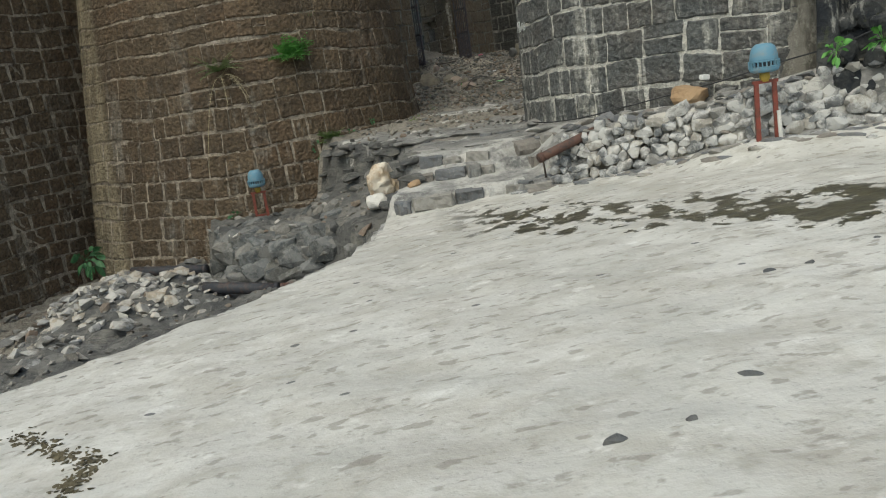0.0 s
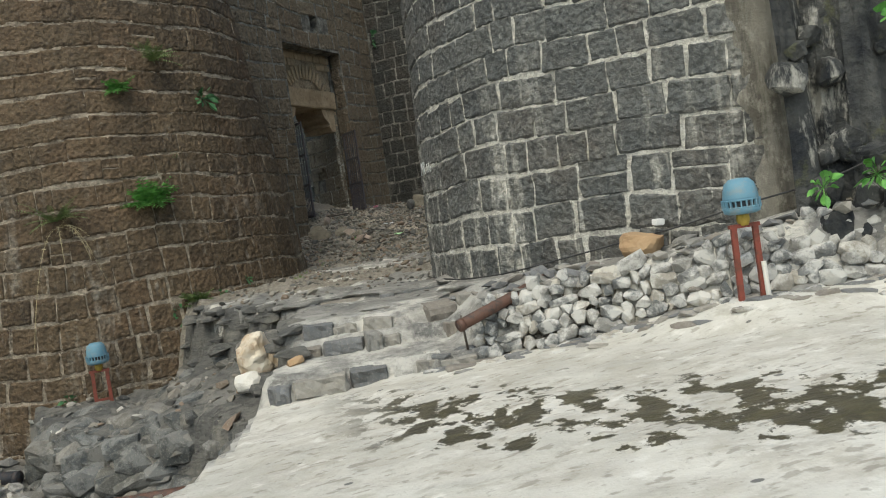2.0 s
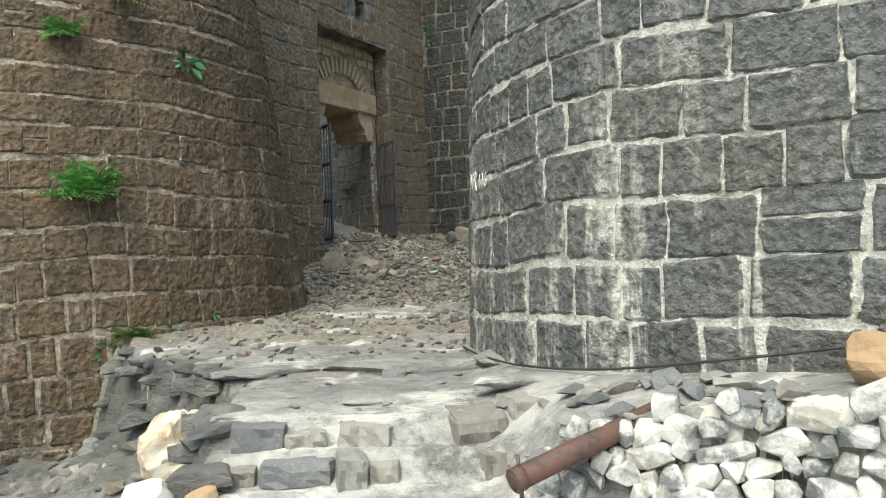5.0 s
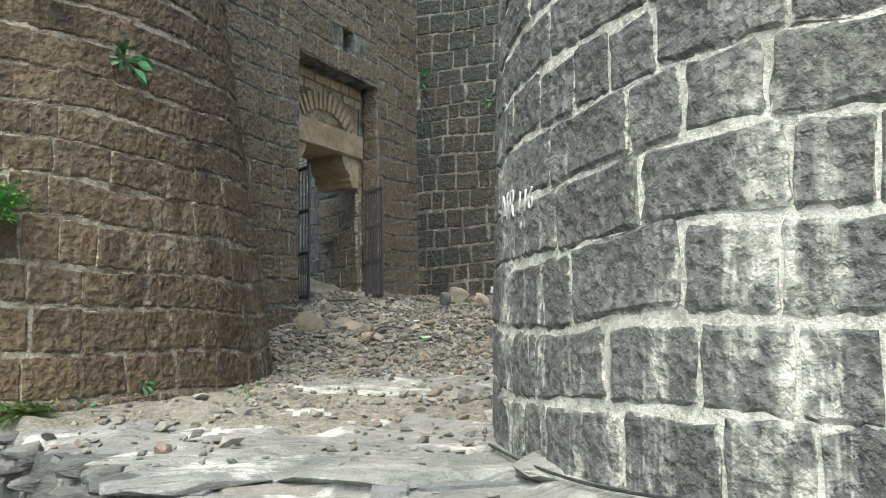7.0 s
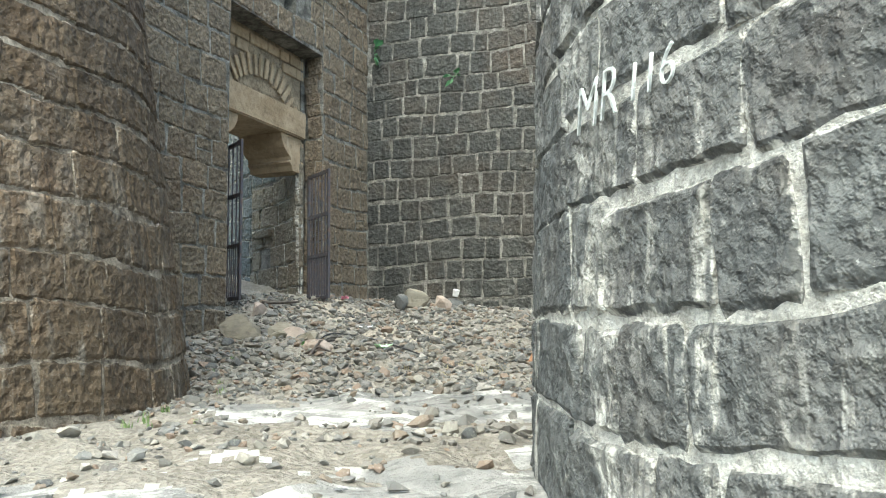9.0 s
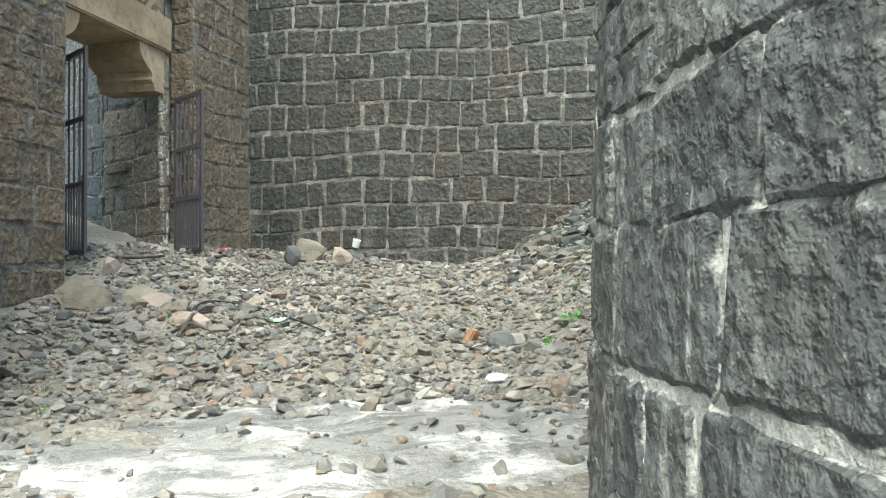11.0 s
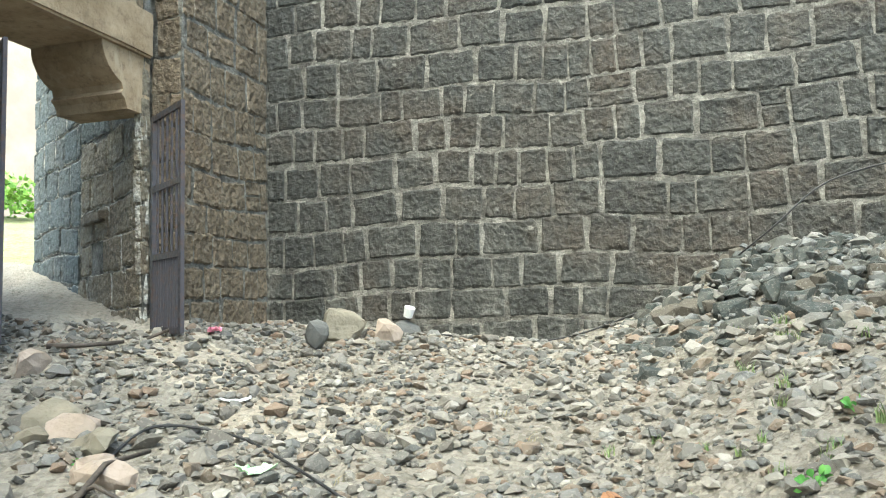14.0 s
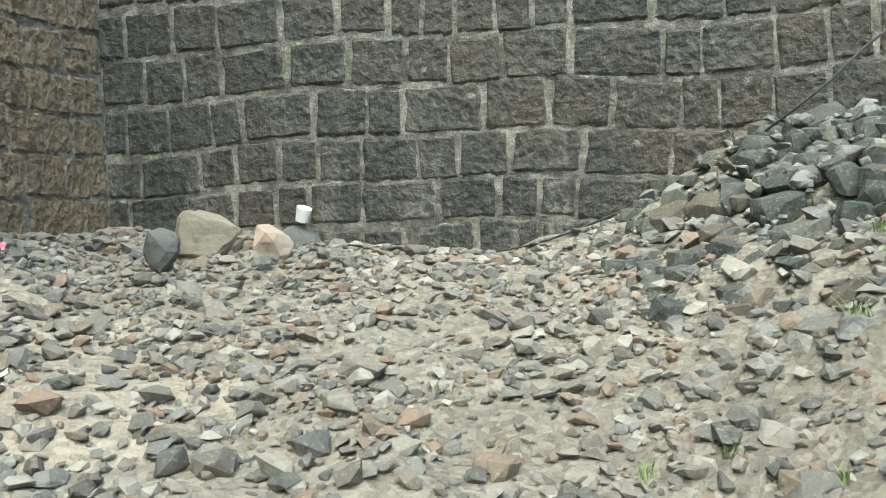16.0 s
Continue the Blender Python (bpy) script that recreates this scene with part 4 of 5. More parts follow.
for k, (x, y, s) in enumerate(((0.68, 19.75, 0.46), (0.85, 19.5, 0.42), (1.0, 19.25, 0.48), (1.15, 18.75, 0.44), (1.24, 18.45, 0.30), (0.45, 20.6, 0.46), (0.72, 19.35, 0.34), (1.02, 18.95, 0.36))):
    lump("boulder", (x, y, gz(x, y) - 0.02), (s, s * 0.72, s * 0.60), M_PINKSTONE if k % 2 else M_BOULDER, 30 + k, "pale broken block in the line of stones by the gate", turn=50 * k, detail=2, cut=(0.12, 0.30), rough=0.5)
lump("boulder", (2.84, 21.95, gz(2.84, 21.95) - 0.03), (0.52, 0.42, 0.62), M_BOULDER, 5, "tan boulder at the foot of the back wall", turn=15, detail=3, cut=(0.11, 0.28), rough=0.5, sink=0.06)
lump("boulder", (3.17, 21.9, gz(3.17, 21.9) - 0.02), (0.34, 0.28, 0.32), M_PINKSTONE, 6, "small pinkish boulder at the foot of the back wall", detail=2)
lump("boulder", (2.50, 21.55, gz(2.50, 21.55) + 0.02), (0.34, 0.26, 0.27), M_DARKLUMP, 7, "dark broken stone before the tan boulder", detail=2)
lump("boulder", (2.9, 16.55, gz(2.9, 16.55) - 0.01), (0.18, 0.13, 0.10), M_CHALK, 9, "white stone on the rubble", detail=2)
lump("boulder", (3.42, 17.6, gz(3.42, 17.6) - 0.03), (0.25, 0.2, 0.24), M_DARKLUMP, 10, "blue-grey stone in a small heap", detail=2)
lump("boulder", (3.62, 17.72, gz(3.62, 17.72) - 0.02), (0.2, 0.17, 0.15), M_RUBBLE, 12, "grey stone in a small heap", detail=2)


def brick_at(x, y, turn):
    bm = bmesh.new()
    bmesh.ops.create_cube(bm, size=1)
    for v in bm.verts:
        v.co = Vector((v.co.x * 0.10, v.co.y * 0.07, v.co.z * 0.13))
    bmesh.ops.bevel(bm, geom=bm.edges[:], offset=0.012, segments=2, affect="EDGES")
    ob = part("brick_piece", bm, M_BRICK)
    ob.matrix_world = pose(x, y, gz(x, y) + 0.035, 24, 14, turn)
    tagged(ob, "broken orange brick standing in the rubble", "brick")


brick_at(3.27, 17.86, 35)


EMBEDDED = ((1.66, 4.08, 0.15), (1.87, 4.06, 0.14), (1.05, 2.79, 0.13), (0.47, 2.48, 0.12), (0.74, 2.51, 0.09), (2.3, 4.2, 0.12))


def embedded(x, y, s, seed):
    """A dark stone set into the slab, only its top proud."""
    ob = lump("embedded_stone", (x, y, gz(x, y) - 0.03), (s, s * 0.6, 0.05), M_DARKLUMP, seed, "dark rounded stone set into the pale slab", "stone", turn=seed * 40, detail=2, rough=0.15, sink=0.0)
    tagged(ob, group="stones in the slab")


for k, (x, y, s) in enumerate(EMBEDDED):
    embedded(x, y, s, 60 + k)


def moss_line():
    """Dark moss and dry litter caught in a crack of the slab."""
    g = np.random.RandomState(95)
    pts = MOSS
    places = []
    for a, b in zip(pts, pts[1:]):
        for k in range(60):
            t = g.uniform()
            x, y = a[0] + (b[0] - a[0]) * t + g.normal(0, 0.035), a[1] + (b[1] - a[1]) * t + g.normal(0, 0.035)
            places.append((x, y, gz(x, y) + 0.003, g.uniform(0.015, 0.05), 0.35))
    ob = joined_rocks("moss", places, M_MOSS, 96)
    tagged(ob, "dark brown moss and litter in a slab crack", "moss", kind="stuff")


M_MOSS = sandstone("moss", (0.07, 0.06, 0.035), (0.12, 0.10, 0.06), (0.05, 0.045, 0.03))
MOSS = ((-2.34, 4.05), (-2.09, 3.76), (-1.84, 3.49), (-1.65, 3.38), (-1.66, 3.2), (-1.63, 3.02))
moss_line()

# ---------------------------------------------------------------- the gate
def plaster_material():
    n = Nodes("ochre_masonry")
    c = n.mix(n.ramp(n.noise(2.4, 5, 0.65), 0.35, 0.68), (0.26, 0.19, 0.115), (0.43, 0.33, 0.22))
    c = n.mix(n.ramp(n.noise(13, 5, 0.7), 0.5, 0.7, 0, 0.5), c, (0.10, 0.07, 0.045))
    c = n.mix(n.ramp(n.noise(5, 5, 0.7, (1, 1, 0.4)), 0.58, 0.68, 0, 0.6), c, (0.46, 0.38, 0.27))
    return n.done(c, 0.92, n.noise(20, 6, 0.65), 0.6, 0.03)


M_OCHRE, M_JAMB = plaster_material(), stone_material("jamb_stone", (0.115, 0.098, 0.072), (0.27, 0.235, 0.175), False, 0.0, 0.5, 0.3)


def metal_material(name, base, rust, share):
    n = Nodes(name)
    c = n.mix(n.ramp(n.noise(14, 5, 0.7), share - 0.1, share + 0.1), rust, base)
    return n.done(c, n.ramp(n.noise(30, 3), 0.3, 0.7, 0.45, 0.8), n.noise(60, 3), 0.3, 0.004, 0.0)


M_IRON = metal_material("painted_iron", (0.055, 0.052, 0.062), (0.09, 0.055, 0.04), 0.4)
M_REDLEAD = metal_material("red_oxide_iron", (0.20, 0.050, 0.035), (0.12, 0.045, 0.03), 0.45)
M_RUSTPIPE = metal_material("rusted_pipe", (0.11, 0.058, 0.042), (0.05, 0.04, 0.038), 0.45)
M_BLACKPIPE = metal_material("black_pipe", (0.035, 0.038, 0.044), (0.085, 0.058, 0.048), 0.42)
M_BLUE = metal_material("blue_enamel", (0.12, 0.25, 0.33), (0.19, 0.25, 0.27), 0.42)
M_DARKSLOT = metal_material("dark_louvre", (0.018, 0.028, 0.04), (0.03, 0.03, 0.03), 0.5)
M_WHITEPIPE = metal_material("white_conduit", (0.62, 0.60, 0.55), (0.42, 0.39, 0.33), 0.36)
M_YELLOW = metal_material("yellow_cap", (0.38, 0.27, 0.05), (0.2, 0.13, 0.04), 0.4)
M_CABLE = metal_material("black_cable", (0.02, 0.02, 0.022), (0.04, 0.04, 0.04), 0.5)
M_STICK = metal_material("dead_branch", (0.05, 0.04, 0.035), (0.09, 0.075, 0.06), 0.5)


def box_part(name, origin, ax, ay, az, size, mat, parent, label="", bevel=0.012, rough=0.0, seed=0):
    """A bevelled block from origin along three axes, slightly roughened."""
    bm = bmesh.new()
    bmesh.ops.create_cube(bm, size=1)
    if bevel:
        for v in bm.verts:
            v.co = Vector((v.co.x * size[0], v.co.y * size[1], v.co.z * size[2]))
        bmesh.ops.bevel(bm, geom=bm.edges[:], offset=bevel, segments=2, affect="EDGES")
    if rough:
        bmesh.ops.subdivide_edges(bm, edges=[e for e in bm.edges if e.calc_length() > 0.2], cuts=5, use_grid_fill=True)
        for v in bm.verts:
            v.co += Vector((noise.noise(v.co * 5 + Vector((seed, 0, 0))), noise.noise(v.co * 5 + Vector((0, seed, 9))), noise.noise(v.co * 5 + Vector((5, 0, seed))))) * rough
    m = Matrix((ax, ay, az)).transposed().to_4x4()
    m.translation = Vector(origin) + ax * size[0] / 2 + ay * size[1] / 2 + az * size[2] / 2
    bm.transform(m)
    return part(name, bm, mat, parent, label)


UP = Vector((0, 0, 1))


def gate_p(s, d, z):
    x, y = at(s, d)
    return Vector((x, y, z))


def build_gate():
    g = np.random.RandomState(81)
    # recessed ochre panel over the opening
    bm = bmesh.new()
    o = gate_p(PANEL0, -0.36, OPEN_TOP + 0.42)
    w, h, t = PANEL1 - PANEL0, PANEL_TOP - OPEN_TOP - 0.42, THICK - 0.36
    vs = [bm.verts.new(o + GU * a - GOUT * b + UP * c) for a, b, c in ((0, 0, 0), (w, 0, 0), (w, t, 0), (0, t, 0), (0, 0, h), (w, 0, h), (w, t, h), (0, t, h))]
    for f in ((0, 1, 5, 4), (1, 2, 6, 5), (2, 3, 7, 6), (3, 0, 4, 7), (4, 5, 6, 7), (3, 2, 1, 0)):
        bm.faces.new([vs[i] for i in f])
    bmesh.ops.recalc_face_normals(bm, faces=bm.faces[:])
    panel = tagged(part("wall_gate_panel", bm, M_MORTAR_GATE), "ochre recessed masonry panel over the gate", "wall", kind="structure")
    # relieving arch of thin stones on edge, and coursed stones round it
    mid, n = (PANEL0 + PANEL1) / 2, 19
    for k in range(n):
        a = radians(22 + (180 - 44) * k / (n - 1))
        c = gate_p(mid, -0.35, OPEN_TOP - 0.25)
        r = Vector((GU.x * math.cos(a), GU.y * math.cos(a), math.sin(a)))
        tang = GOUT.cross(r)
        box_part("stone", c + r * 0.92 - tang * 0.035, tang, -GOUT * -1, r, (0.075 * g.uniform(0.8, 1.25), 0.03, 0.30 * g.uniform(0.8, 1.2)), M_OCHRE, panel, bevel=0.008)
    for row in range(3):
        s = PANEL0 + 0.03
        while s < PANEL1 - 0.1:
            w2 = min(g.uniform(0.2, 0.45), PANEL1 - s - 0.02)
            z = OPEN_TOP + 0.92 + row * 0.17
            dd = math.hypot(s + w2 / 2 - mid, z - OPEN_TOP + 0.25)
            if z + 0.15 < PANEL_TOP and dd > 1.24:
                box_part("stone", gate_p(s, -0.36, z), GU, GOUT, UP, (w2 - 0.02, 0.03, 0.15), M_OCHRE, panel, bevel=0.01)
            s += w2
    # lintel, one long beam
    lintel = box_part("lintel", gate_p(PANEL0 + 0.02, -THICK, OPEN_TOP), GU, GOUT, UP, (PANEL1 - PANEL0 - 0.04, THICK - 0.28, 0.42), M_OCHRE, None, bevel=0.02, rough=0.012, seed=3)
    tagged(lintel, "long ochre stone lintel beam over the gate opening", "lintel", kind="structure")
    # corbels under both ends of the lintel
    for name, s0, way in (("corbel", PANEL0 + 0.02, 1), ("corbel", PANEL1 - 0.02, -1)):
        prof = [(0, 0), (0.62, 0), (0.60, -0.10), (0.54, -0.20), (0.45, -0.27), (0.37, -0.31), (0.35, -0.36), (0.38, -0.40), (0.33, -0.44), (0.30, -0.52), (0, -0.52)]
        bm = bmesh.new()
        rows = []
        for d in (-0.33, -THICK + 0.02):
            rows.append([bm.verts.new(gate_p(s0 + way * a, d, OPEN_TOP - 0.004 + b)) for a, b in prof])
        k = len(prof)
        for i in range(k):
            bm.faces.new((rows[0][i], rows[0][(i + 1) % k], rows[1][(i + 1) % k], rows[1][i]))
        bm.faces.new(rows[0])
        bm.faces.new(rows[1][::-1])
        bmesh.ops.recalc_face_normals(bm, faces=bm.faces[:])
        ob = part(name, bm, M_OCHRE)
        tagged(ob, "curved ochre stone corbel under the lintel", "corbel", "corbels of the gate", "structure")
    # splayed side walls of the opening run back as the passage
    run = Vector((-0.38, 0.925, 0)).normalized()
    side = Vector((-run.y, run.x, 0))
    p0 = gate_p(OPEN0, -0.34, 0)
    p1 = gate_p(OPEN1, -0.34, 0)
    root = slab_wall("wall_passage_1", [tuple(q.xy) for q in (p0 - side * 0.02, p0 + run * 4.0 - side * 0.02, p0 + run * 4.0 - side * 1.0, p0 - side * 0.5 + run * 0.4)][::-1], 0.8, 6.5, M_MORTAR_DARK, "tan block wall of the gate passage, bluish skylight put into its colour")
    root2 = slab_wall("wall_passage_2", [tuple(q.xy) for q in (p1 + side * 0.02, p1 + side * 0.9, p1 + run * 3.4 + side * 0.9, p1 + run * 3.4 + side * 0.02)][::-1], 0.8, 6.0, M_MORTAR_DARK, "brown block wall of the gate passage")
    hole = lambda u, v, w, h: abs(u - 1.35) < 0.13 + w * 0.25 and abs(v - 2.52) < 0.15
    masonry(root, flat_face(p0, run, side), 0.0, 1.9, 1.2, OPEN_TOP - 0.5, 0.33, 0.55, M_JAMB, M_DARK_FAR, lambda p: True, 82, gap=0.010, depth=0.07, skip=hole)
    # past the lintel the stone colour carries the bluish light of the open sky
    masonry(root, flat_face(p0, run, side), 1.9, 4.0, 1.5, 6.4, 0.33, 0.5, M_SKYLIT_STONE, M_DARK_FAR, lambda p: True, 83, gap=0.010, depth=0.07)
    masonry(root, flat_face(p0, run, side), 0.9, 1.9, OPEN_TOP - 0.5, 6.4, 0.33, 0.5, M_SKYLIT_STONE, M_DARK_FAR, lambda p: True, 84, gap=0.010, depth=0.07)
    masonry(root2, flat_face(p1, run, -side), 0.0, 3.35, 1.2, 5.9, 0.33, 0.5, M_JAMB, M_DARK_FAR, lambda p: p.z < 3, 85, gap=0.010, depth=0.07)
    # narrow faces of the opening beside the panel edge
    for s0, s1, sd in ((PANEL0 + 0.005, OPEN0 + 0.01, 86), (OPEN1 - 0.01, PANEL1 - 0.005, 87)):
        masonry(root if sd == 86 else root2, flat_face(gate_p(0, -0.33, 0), GU, GOUT), s0, s1, 1.1, OPEN_TOP - 0.02, 0.33, 0.5, M_JAMB, M_DARK_FAR, lambda p: True, sd, gap=0.008, depth=0.07)
    # small ledge stone over the beam hole
    c = p0 + run * 1.0 + UP * 2.72
    box_part("ledge", c - side * 0.02, run, side, UP, (0.62, 0.09, 0.10), M_JAMB, root, "small projecting ledge stone", rough=0.006)


# passage stone with the blue of the skylight mixed into its tones
M_SKYLIT_STONE = stone_material("skylit_grey_stone", (0.065, 0.078, 0.082), (0.15, 0.17, 0.165), False, 0.0, 0.3, 0.2)
M_MORTAR_GATE = mortar_material("ochre_mortar", (0.40, 0.32, 0.22), (0.20, 0.15, 0.10), 0.45)
build_gate()


def rod(a, b, r, n=8):
    """Verts of a straight round bar, added to a bmesh by the caller."""
    bm = bmesh.new()
    a, b = Vector(a), Vector(b)
    bmesh.ops.create_cone(bm, cap_ends=True, segments=n, radius1=r, radius2=r, depth=(b - a).length)
    bm.transform(Matrix.Translation((a + b) / 2) @ (b - a).to_track_quat("Z", "Y").to_matrix().to_4x4())
    return bm


def flat_bar(a, b, w, t, across):
    """A flat bar from a to b, w wide along across, t thick."""
    a, b, across = Vector(a), Vector(b), Vector(across).normalized()
    d = (b - a).normalized()
    n = d.cross(across).normalized()
    bm = bmesh.new()
    vs = [bm.verts.new(p + across * (sx * w / 2) + n * (sy * t / 2)) for p in (a, b) for sx, sy in ((-1, -1), (1, -1), (1, 1), (-1, 1))]
    for f in ((0, 1, 2, 3), (7, 6, 5, 4), (0, 4, 5, 1), (1, 5, 6, 2), (2, 6, 7, 3), (3, 7, 4, 0)):
        bm.faces.new([vs[i] for i in f])
    bmesh.ops.recalc_face_normals(bm, faces=bm.faces[:])
    return bm


def iron_leaf(a, b, z0, z1, label):
    """A barred gate leaf standing open between two plan points."""
    root = new("iron_gate")
    root.location = (*a, z0)
    tagged(root, label, "gate", "leaves of the iron gate")
    A, B = Vector((0, 0, 0)), Vector((b[0] - a[0], b[1] - a[1], 0))
    H = z1 - z0
    along = B.normalized()
    for p in (A, B):
        part("stile", flat_bar(p, p + UP * H, 0.05, 0.03, along), M_IRON, root)
    for k, f in enumerate((0.012, 0.34, 0.655, 0.985)):
        part("rail", flat_bar(A + UP * H * f, B + UP * H * f, 0.05, 0.03, UP), M_IRON, root)
    n = 6
    for k in range(1, n):
        p = A.lerp(B, k / n)
        part("bar", rod(p + UP * 0.01, p + UP * (H - 0.01), 0.011), M_IRON, root)
    for k in range(1, 2 * n, 2):
        p = A.lerp(B, k / (2 * n))
        part("short_bar", rod(p + UP * 0.01, p + UP * H * 0.34, 0.009), M_IRON, root)


iron_leaf((1.16, 21.78), (1.40, 21.18), gz(1.3, 21.4) + 0.02, 3.46, "dark barred iron gate leaf standing open at the jamb")
iron_leaf((-0.14, 21.62), (0.21, 20.82), gz(0.1, 21.2) + 0.02, 3.75, "dark barred iron gate leaf standing open with daylight behind")


# ---------------------------------------------------------------- lamps, pipes, cables
def lathe(profile, seg=28):
    bm = bmesh.new()
    rings = []
    for r, z in profile:
        rings.append([bm.verts.new((r * math.cos(2 * math.pi * i / seg), r * math.sin(2 * math.pi * i / seg), z)) for i in range(seg)])
    for a, b in zip(rings, rings[1:]):
        for i in range(seg):
            bm.faces.new((a[i], a[(i + 1) % seg], b[(i + 1) % seg], b[i]))
    bm.faces.new(rings[0][::-1])
    bm.faces.new(rings[-1])
    return bm


def flood_lamp(x, y, z0, zh, r, label, turn, conduit):
    """A domed outdoor lamp on two iron legs; zh: height of the dome's foot over its base."""
    root = new("outdoor_lamp")
    root.matrix_world = pose(x, y, z0, 0, 0, turn)
    tagged(root, label, "lamp", "outdoor lamps")
    dome = part("dome", lathe([(r * 0.93, 0.10), (r * 0.92, 0.13), (r * 0.88, 0.18), (r * 0.76, 0.235), (r * 0.5, 0.268), (r * 0.05, 0.275)]), M_BLUE, root, "faded blue enamel dome", True)
    dome.matrix_local = pose(0, 0, zh)
    lens = part("rim", lathe([(r * 0.70, 0.0), (r * 0.92, 0.012), (r * 0.98, 0.04), (r * 0.90, 0.055)]), M_BLUE, root, "", True)
    lens.matrix_local = pose(0, 0, zh)
    core = part("lamp_body", lathe([(r * 0.85, 0.045), (r * 0.85, 0.115)]), M_DARKSLOT, root, "dark louvred ring")
    core.matrix_local = pose(0, 0, zh)
    for k in range(22):
        a = 2 * math.pi * k / 22
        rib = part("louvre", flat_bar((r * 0.95 * math.cos(a), r * 0.95 * math.sin(a), 0.04), (r * 0.95 * math.cos(a), r * 0.95 * math.sin(a), 0.115), 0.010, 0.02, (-math.sin(a), math.cos(a), 0)), M_BLUE, root)
        rib.parent = core
    for z in (0.052, 0.108):
        ring = part("ring", lathe([(r * 0.97, z - 0.006), (r * 1.0, z), (r * 0.97, z + 0.006)]), M_BLUE, root, "", True)
        ring.parent = core
    neck = part("neck", lathe([(0.035, -0.09), (0.05, -0.05), (0.045, 0.01)], 14), M_YELLOW, root, "yellow lamp socket under the dome", True)
    neck.matrix_local = pose(0, 0, zh)
    part("crossbar", flat_bar((-0.12, 0, zh - 0.09), (0.12, 0, zh - 0.09), 0.04, 0.03, (0, 1, 0)), M_REDLEAD, root)
    for sx in (-0.09, 0.09):
        part("leg", flat_bar((sx, 0, -0.08), (sx * 0.95, 0, zh - 0.08), 0.042, 0.03, (1, 0, 0)), M_REDLEAD, root, "red oxide painted iron leg")
    if conduit:
        part("conduit", rod((0.115, -0.03, -0.08), (0.105, -0.03, 0.24), 0.02), M_WHITEPIPE, root, "white plastic conduit")
    else:
        part("brace", flat_bar((-0.09, 0, 0.02), (0.09, 0, 0.02), 0.03, 0.02, UP), M_REDLEAD, root)


flood_lamp(3.31, 7.98, 0.33, 0.62, 0.142, "faded blue domed lamp on two red iron legs", -4, True)
flood_lamp(-2.78, 13.02, gz(-2.78, 13.02), 0.02 - gz(-2.78, 13.02), 0.135, "pale blue domed lamp by the brown bastion", 8, False)


def tube(name, pts, r, mat, label, category, hollow=False, seg=16):
    bm = bmesh.new()
    rings = []
    pts = [Vector(p) for p in pts]
    for i, p in enumerate(pts):
        d = (pts[min(i + 1, len(pts) - 1)] - pts[max(i - 1, 0)]).normalized()
        q = d.to_track_quat("Z", "Y").to_matrix()
        rr = r[i] if isinstance(r, (list, tuple)) else r
        rings.append([bm.verts.new(p + q @ Vector((rr * math.cos(2 * math.pi * k / seg), rr * math.sin(2 * math.pi * k / seg), 0))) for k in range(seg)])
    for a, b in zip(rings, rings[1:]):
        for k in range(seg):
            bm.faces.new((a[k], a[(k + 1) % seg], b[(k + 1) % seg], b[k]))
    for ring, q in ((rings[0], 1), (rings[-1], -1)):
        if hollow:
            c = sum((v.co for v in ring), Vector()) / seg
            inn = [bm.verts.new(c + (v.co - c) * 0.82) for v in ring]
            deep = [bm.verts.new(c + (v.co - c) * 0.82 + (pts[1] - pts[0]).normalized() * 0.1 * q) for v in ring]
            for k in range(seg):
                bm.faces.new((ring[k], ring[(k + 1) % seg], inn[(k + 1) % seg], inn[k]))
                bm.faces.new((inn[k], inn[(k + 1) % seg], deep[(k + 1) % seg], deep[k]))
            bm.faces.new(deep)
        else:
            bm.faces.new(ring)
    bmesh.ops.recalc_face_normals(bm, faces=bm.faces[:])
    ob = part(name, bm, mat, None, "", True)
    return tagged(ob, label, category)


def pipe_with_collars(a, b, r, mat, label):
    a, b = Vector(a), Vector(b)
    root = tube("pipe", [a, a.lerp(b, 0.33), a.lerp(b, 0.66), b], r, mat, label, "pipe", True)
    d = (b - a).normalized()
    c = tube("collar", [a, a + d * 0.05], r * 1.08, mat, "", "")
    for k in list(c.keys()):
        del c[k]
    c.parent = root


pipe_with_collars((1.20, 9.08, 0.30), (2.14, 9.42, 0.56), 0.052, M_RUSTPIPE, "thick rusted iron pipe lying on the rubble wall")
pipe_with_collars((-2.20, 10.6, gz(-2.20, 10.6) + 0.04), (-1.44, 10.58, gz(-1.44, 10.58) + 0.03), 0.072, M_RUSTPIPE, "rusty brown iron pipe lying in the gully")
pipe_with_collars((-2.24, 10.62, gz(-2.24, 10.62) + 0.05), (-3.25, 10.75, gz(-3.25, 10.75) + 0.07), 0.080, M_BLACKPIPE, "black iron pipe lying in the gully")
pipe_with_collars((-3.5, 11.9, gz(-3.5, 11.9) + 0.06), (-4.7, 12.2, gz(-4.7, 12.2) + 0.07), 0.075, M_BLACKPIPE, "black iron pipe at the foot of the bastion")


def cable(pts, r, label):
    # smooth the line a little between its supports
    out = []
    for i in range(len(pts) - 1):
        a, b, c, d = (Vector(pts[max(0, min(len(pts) - 1, i + k))]) for k in (-1, 0, 1, 2))
        for t in np.linspace(0, 1, 6)[:-1]:
            out.append(0.5 * ((2 * b) + (c - a) * t + (2 * a - 5 * b + 4 * c - d) * t * t + (3 * b - a - 3 * c + d) * t ** 3))
    out.append(Vector(pts[-1]))
    tube("cable", out, r, M_CABLE, label, "cable", seg=8)


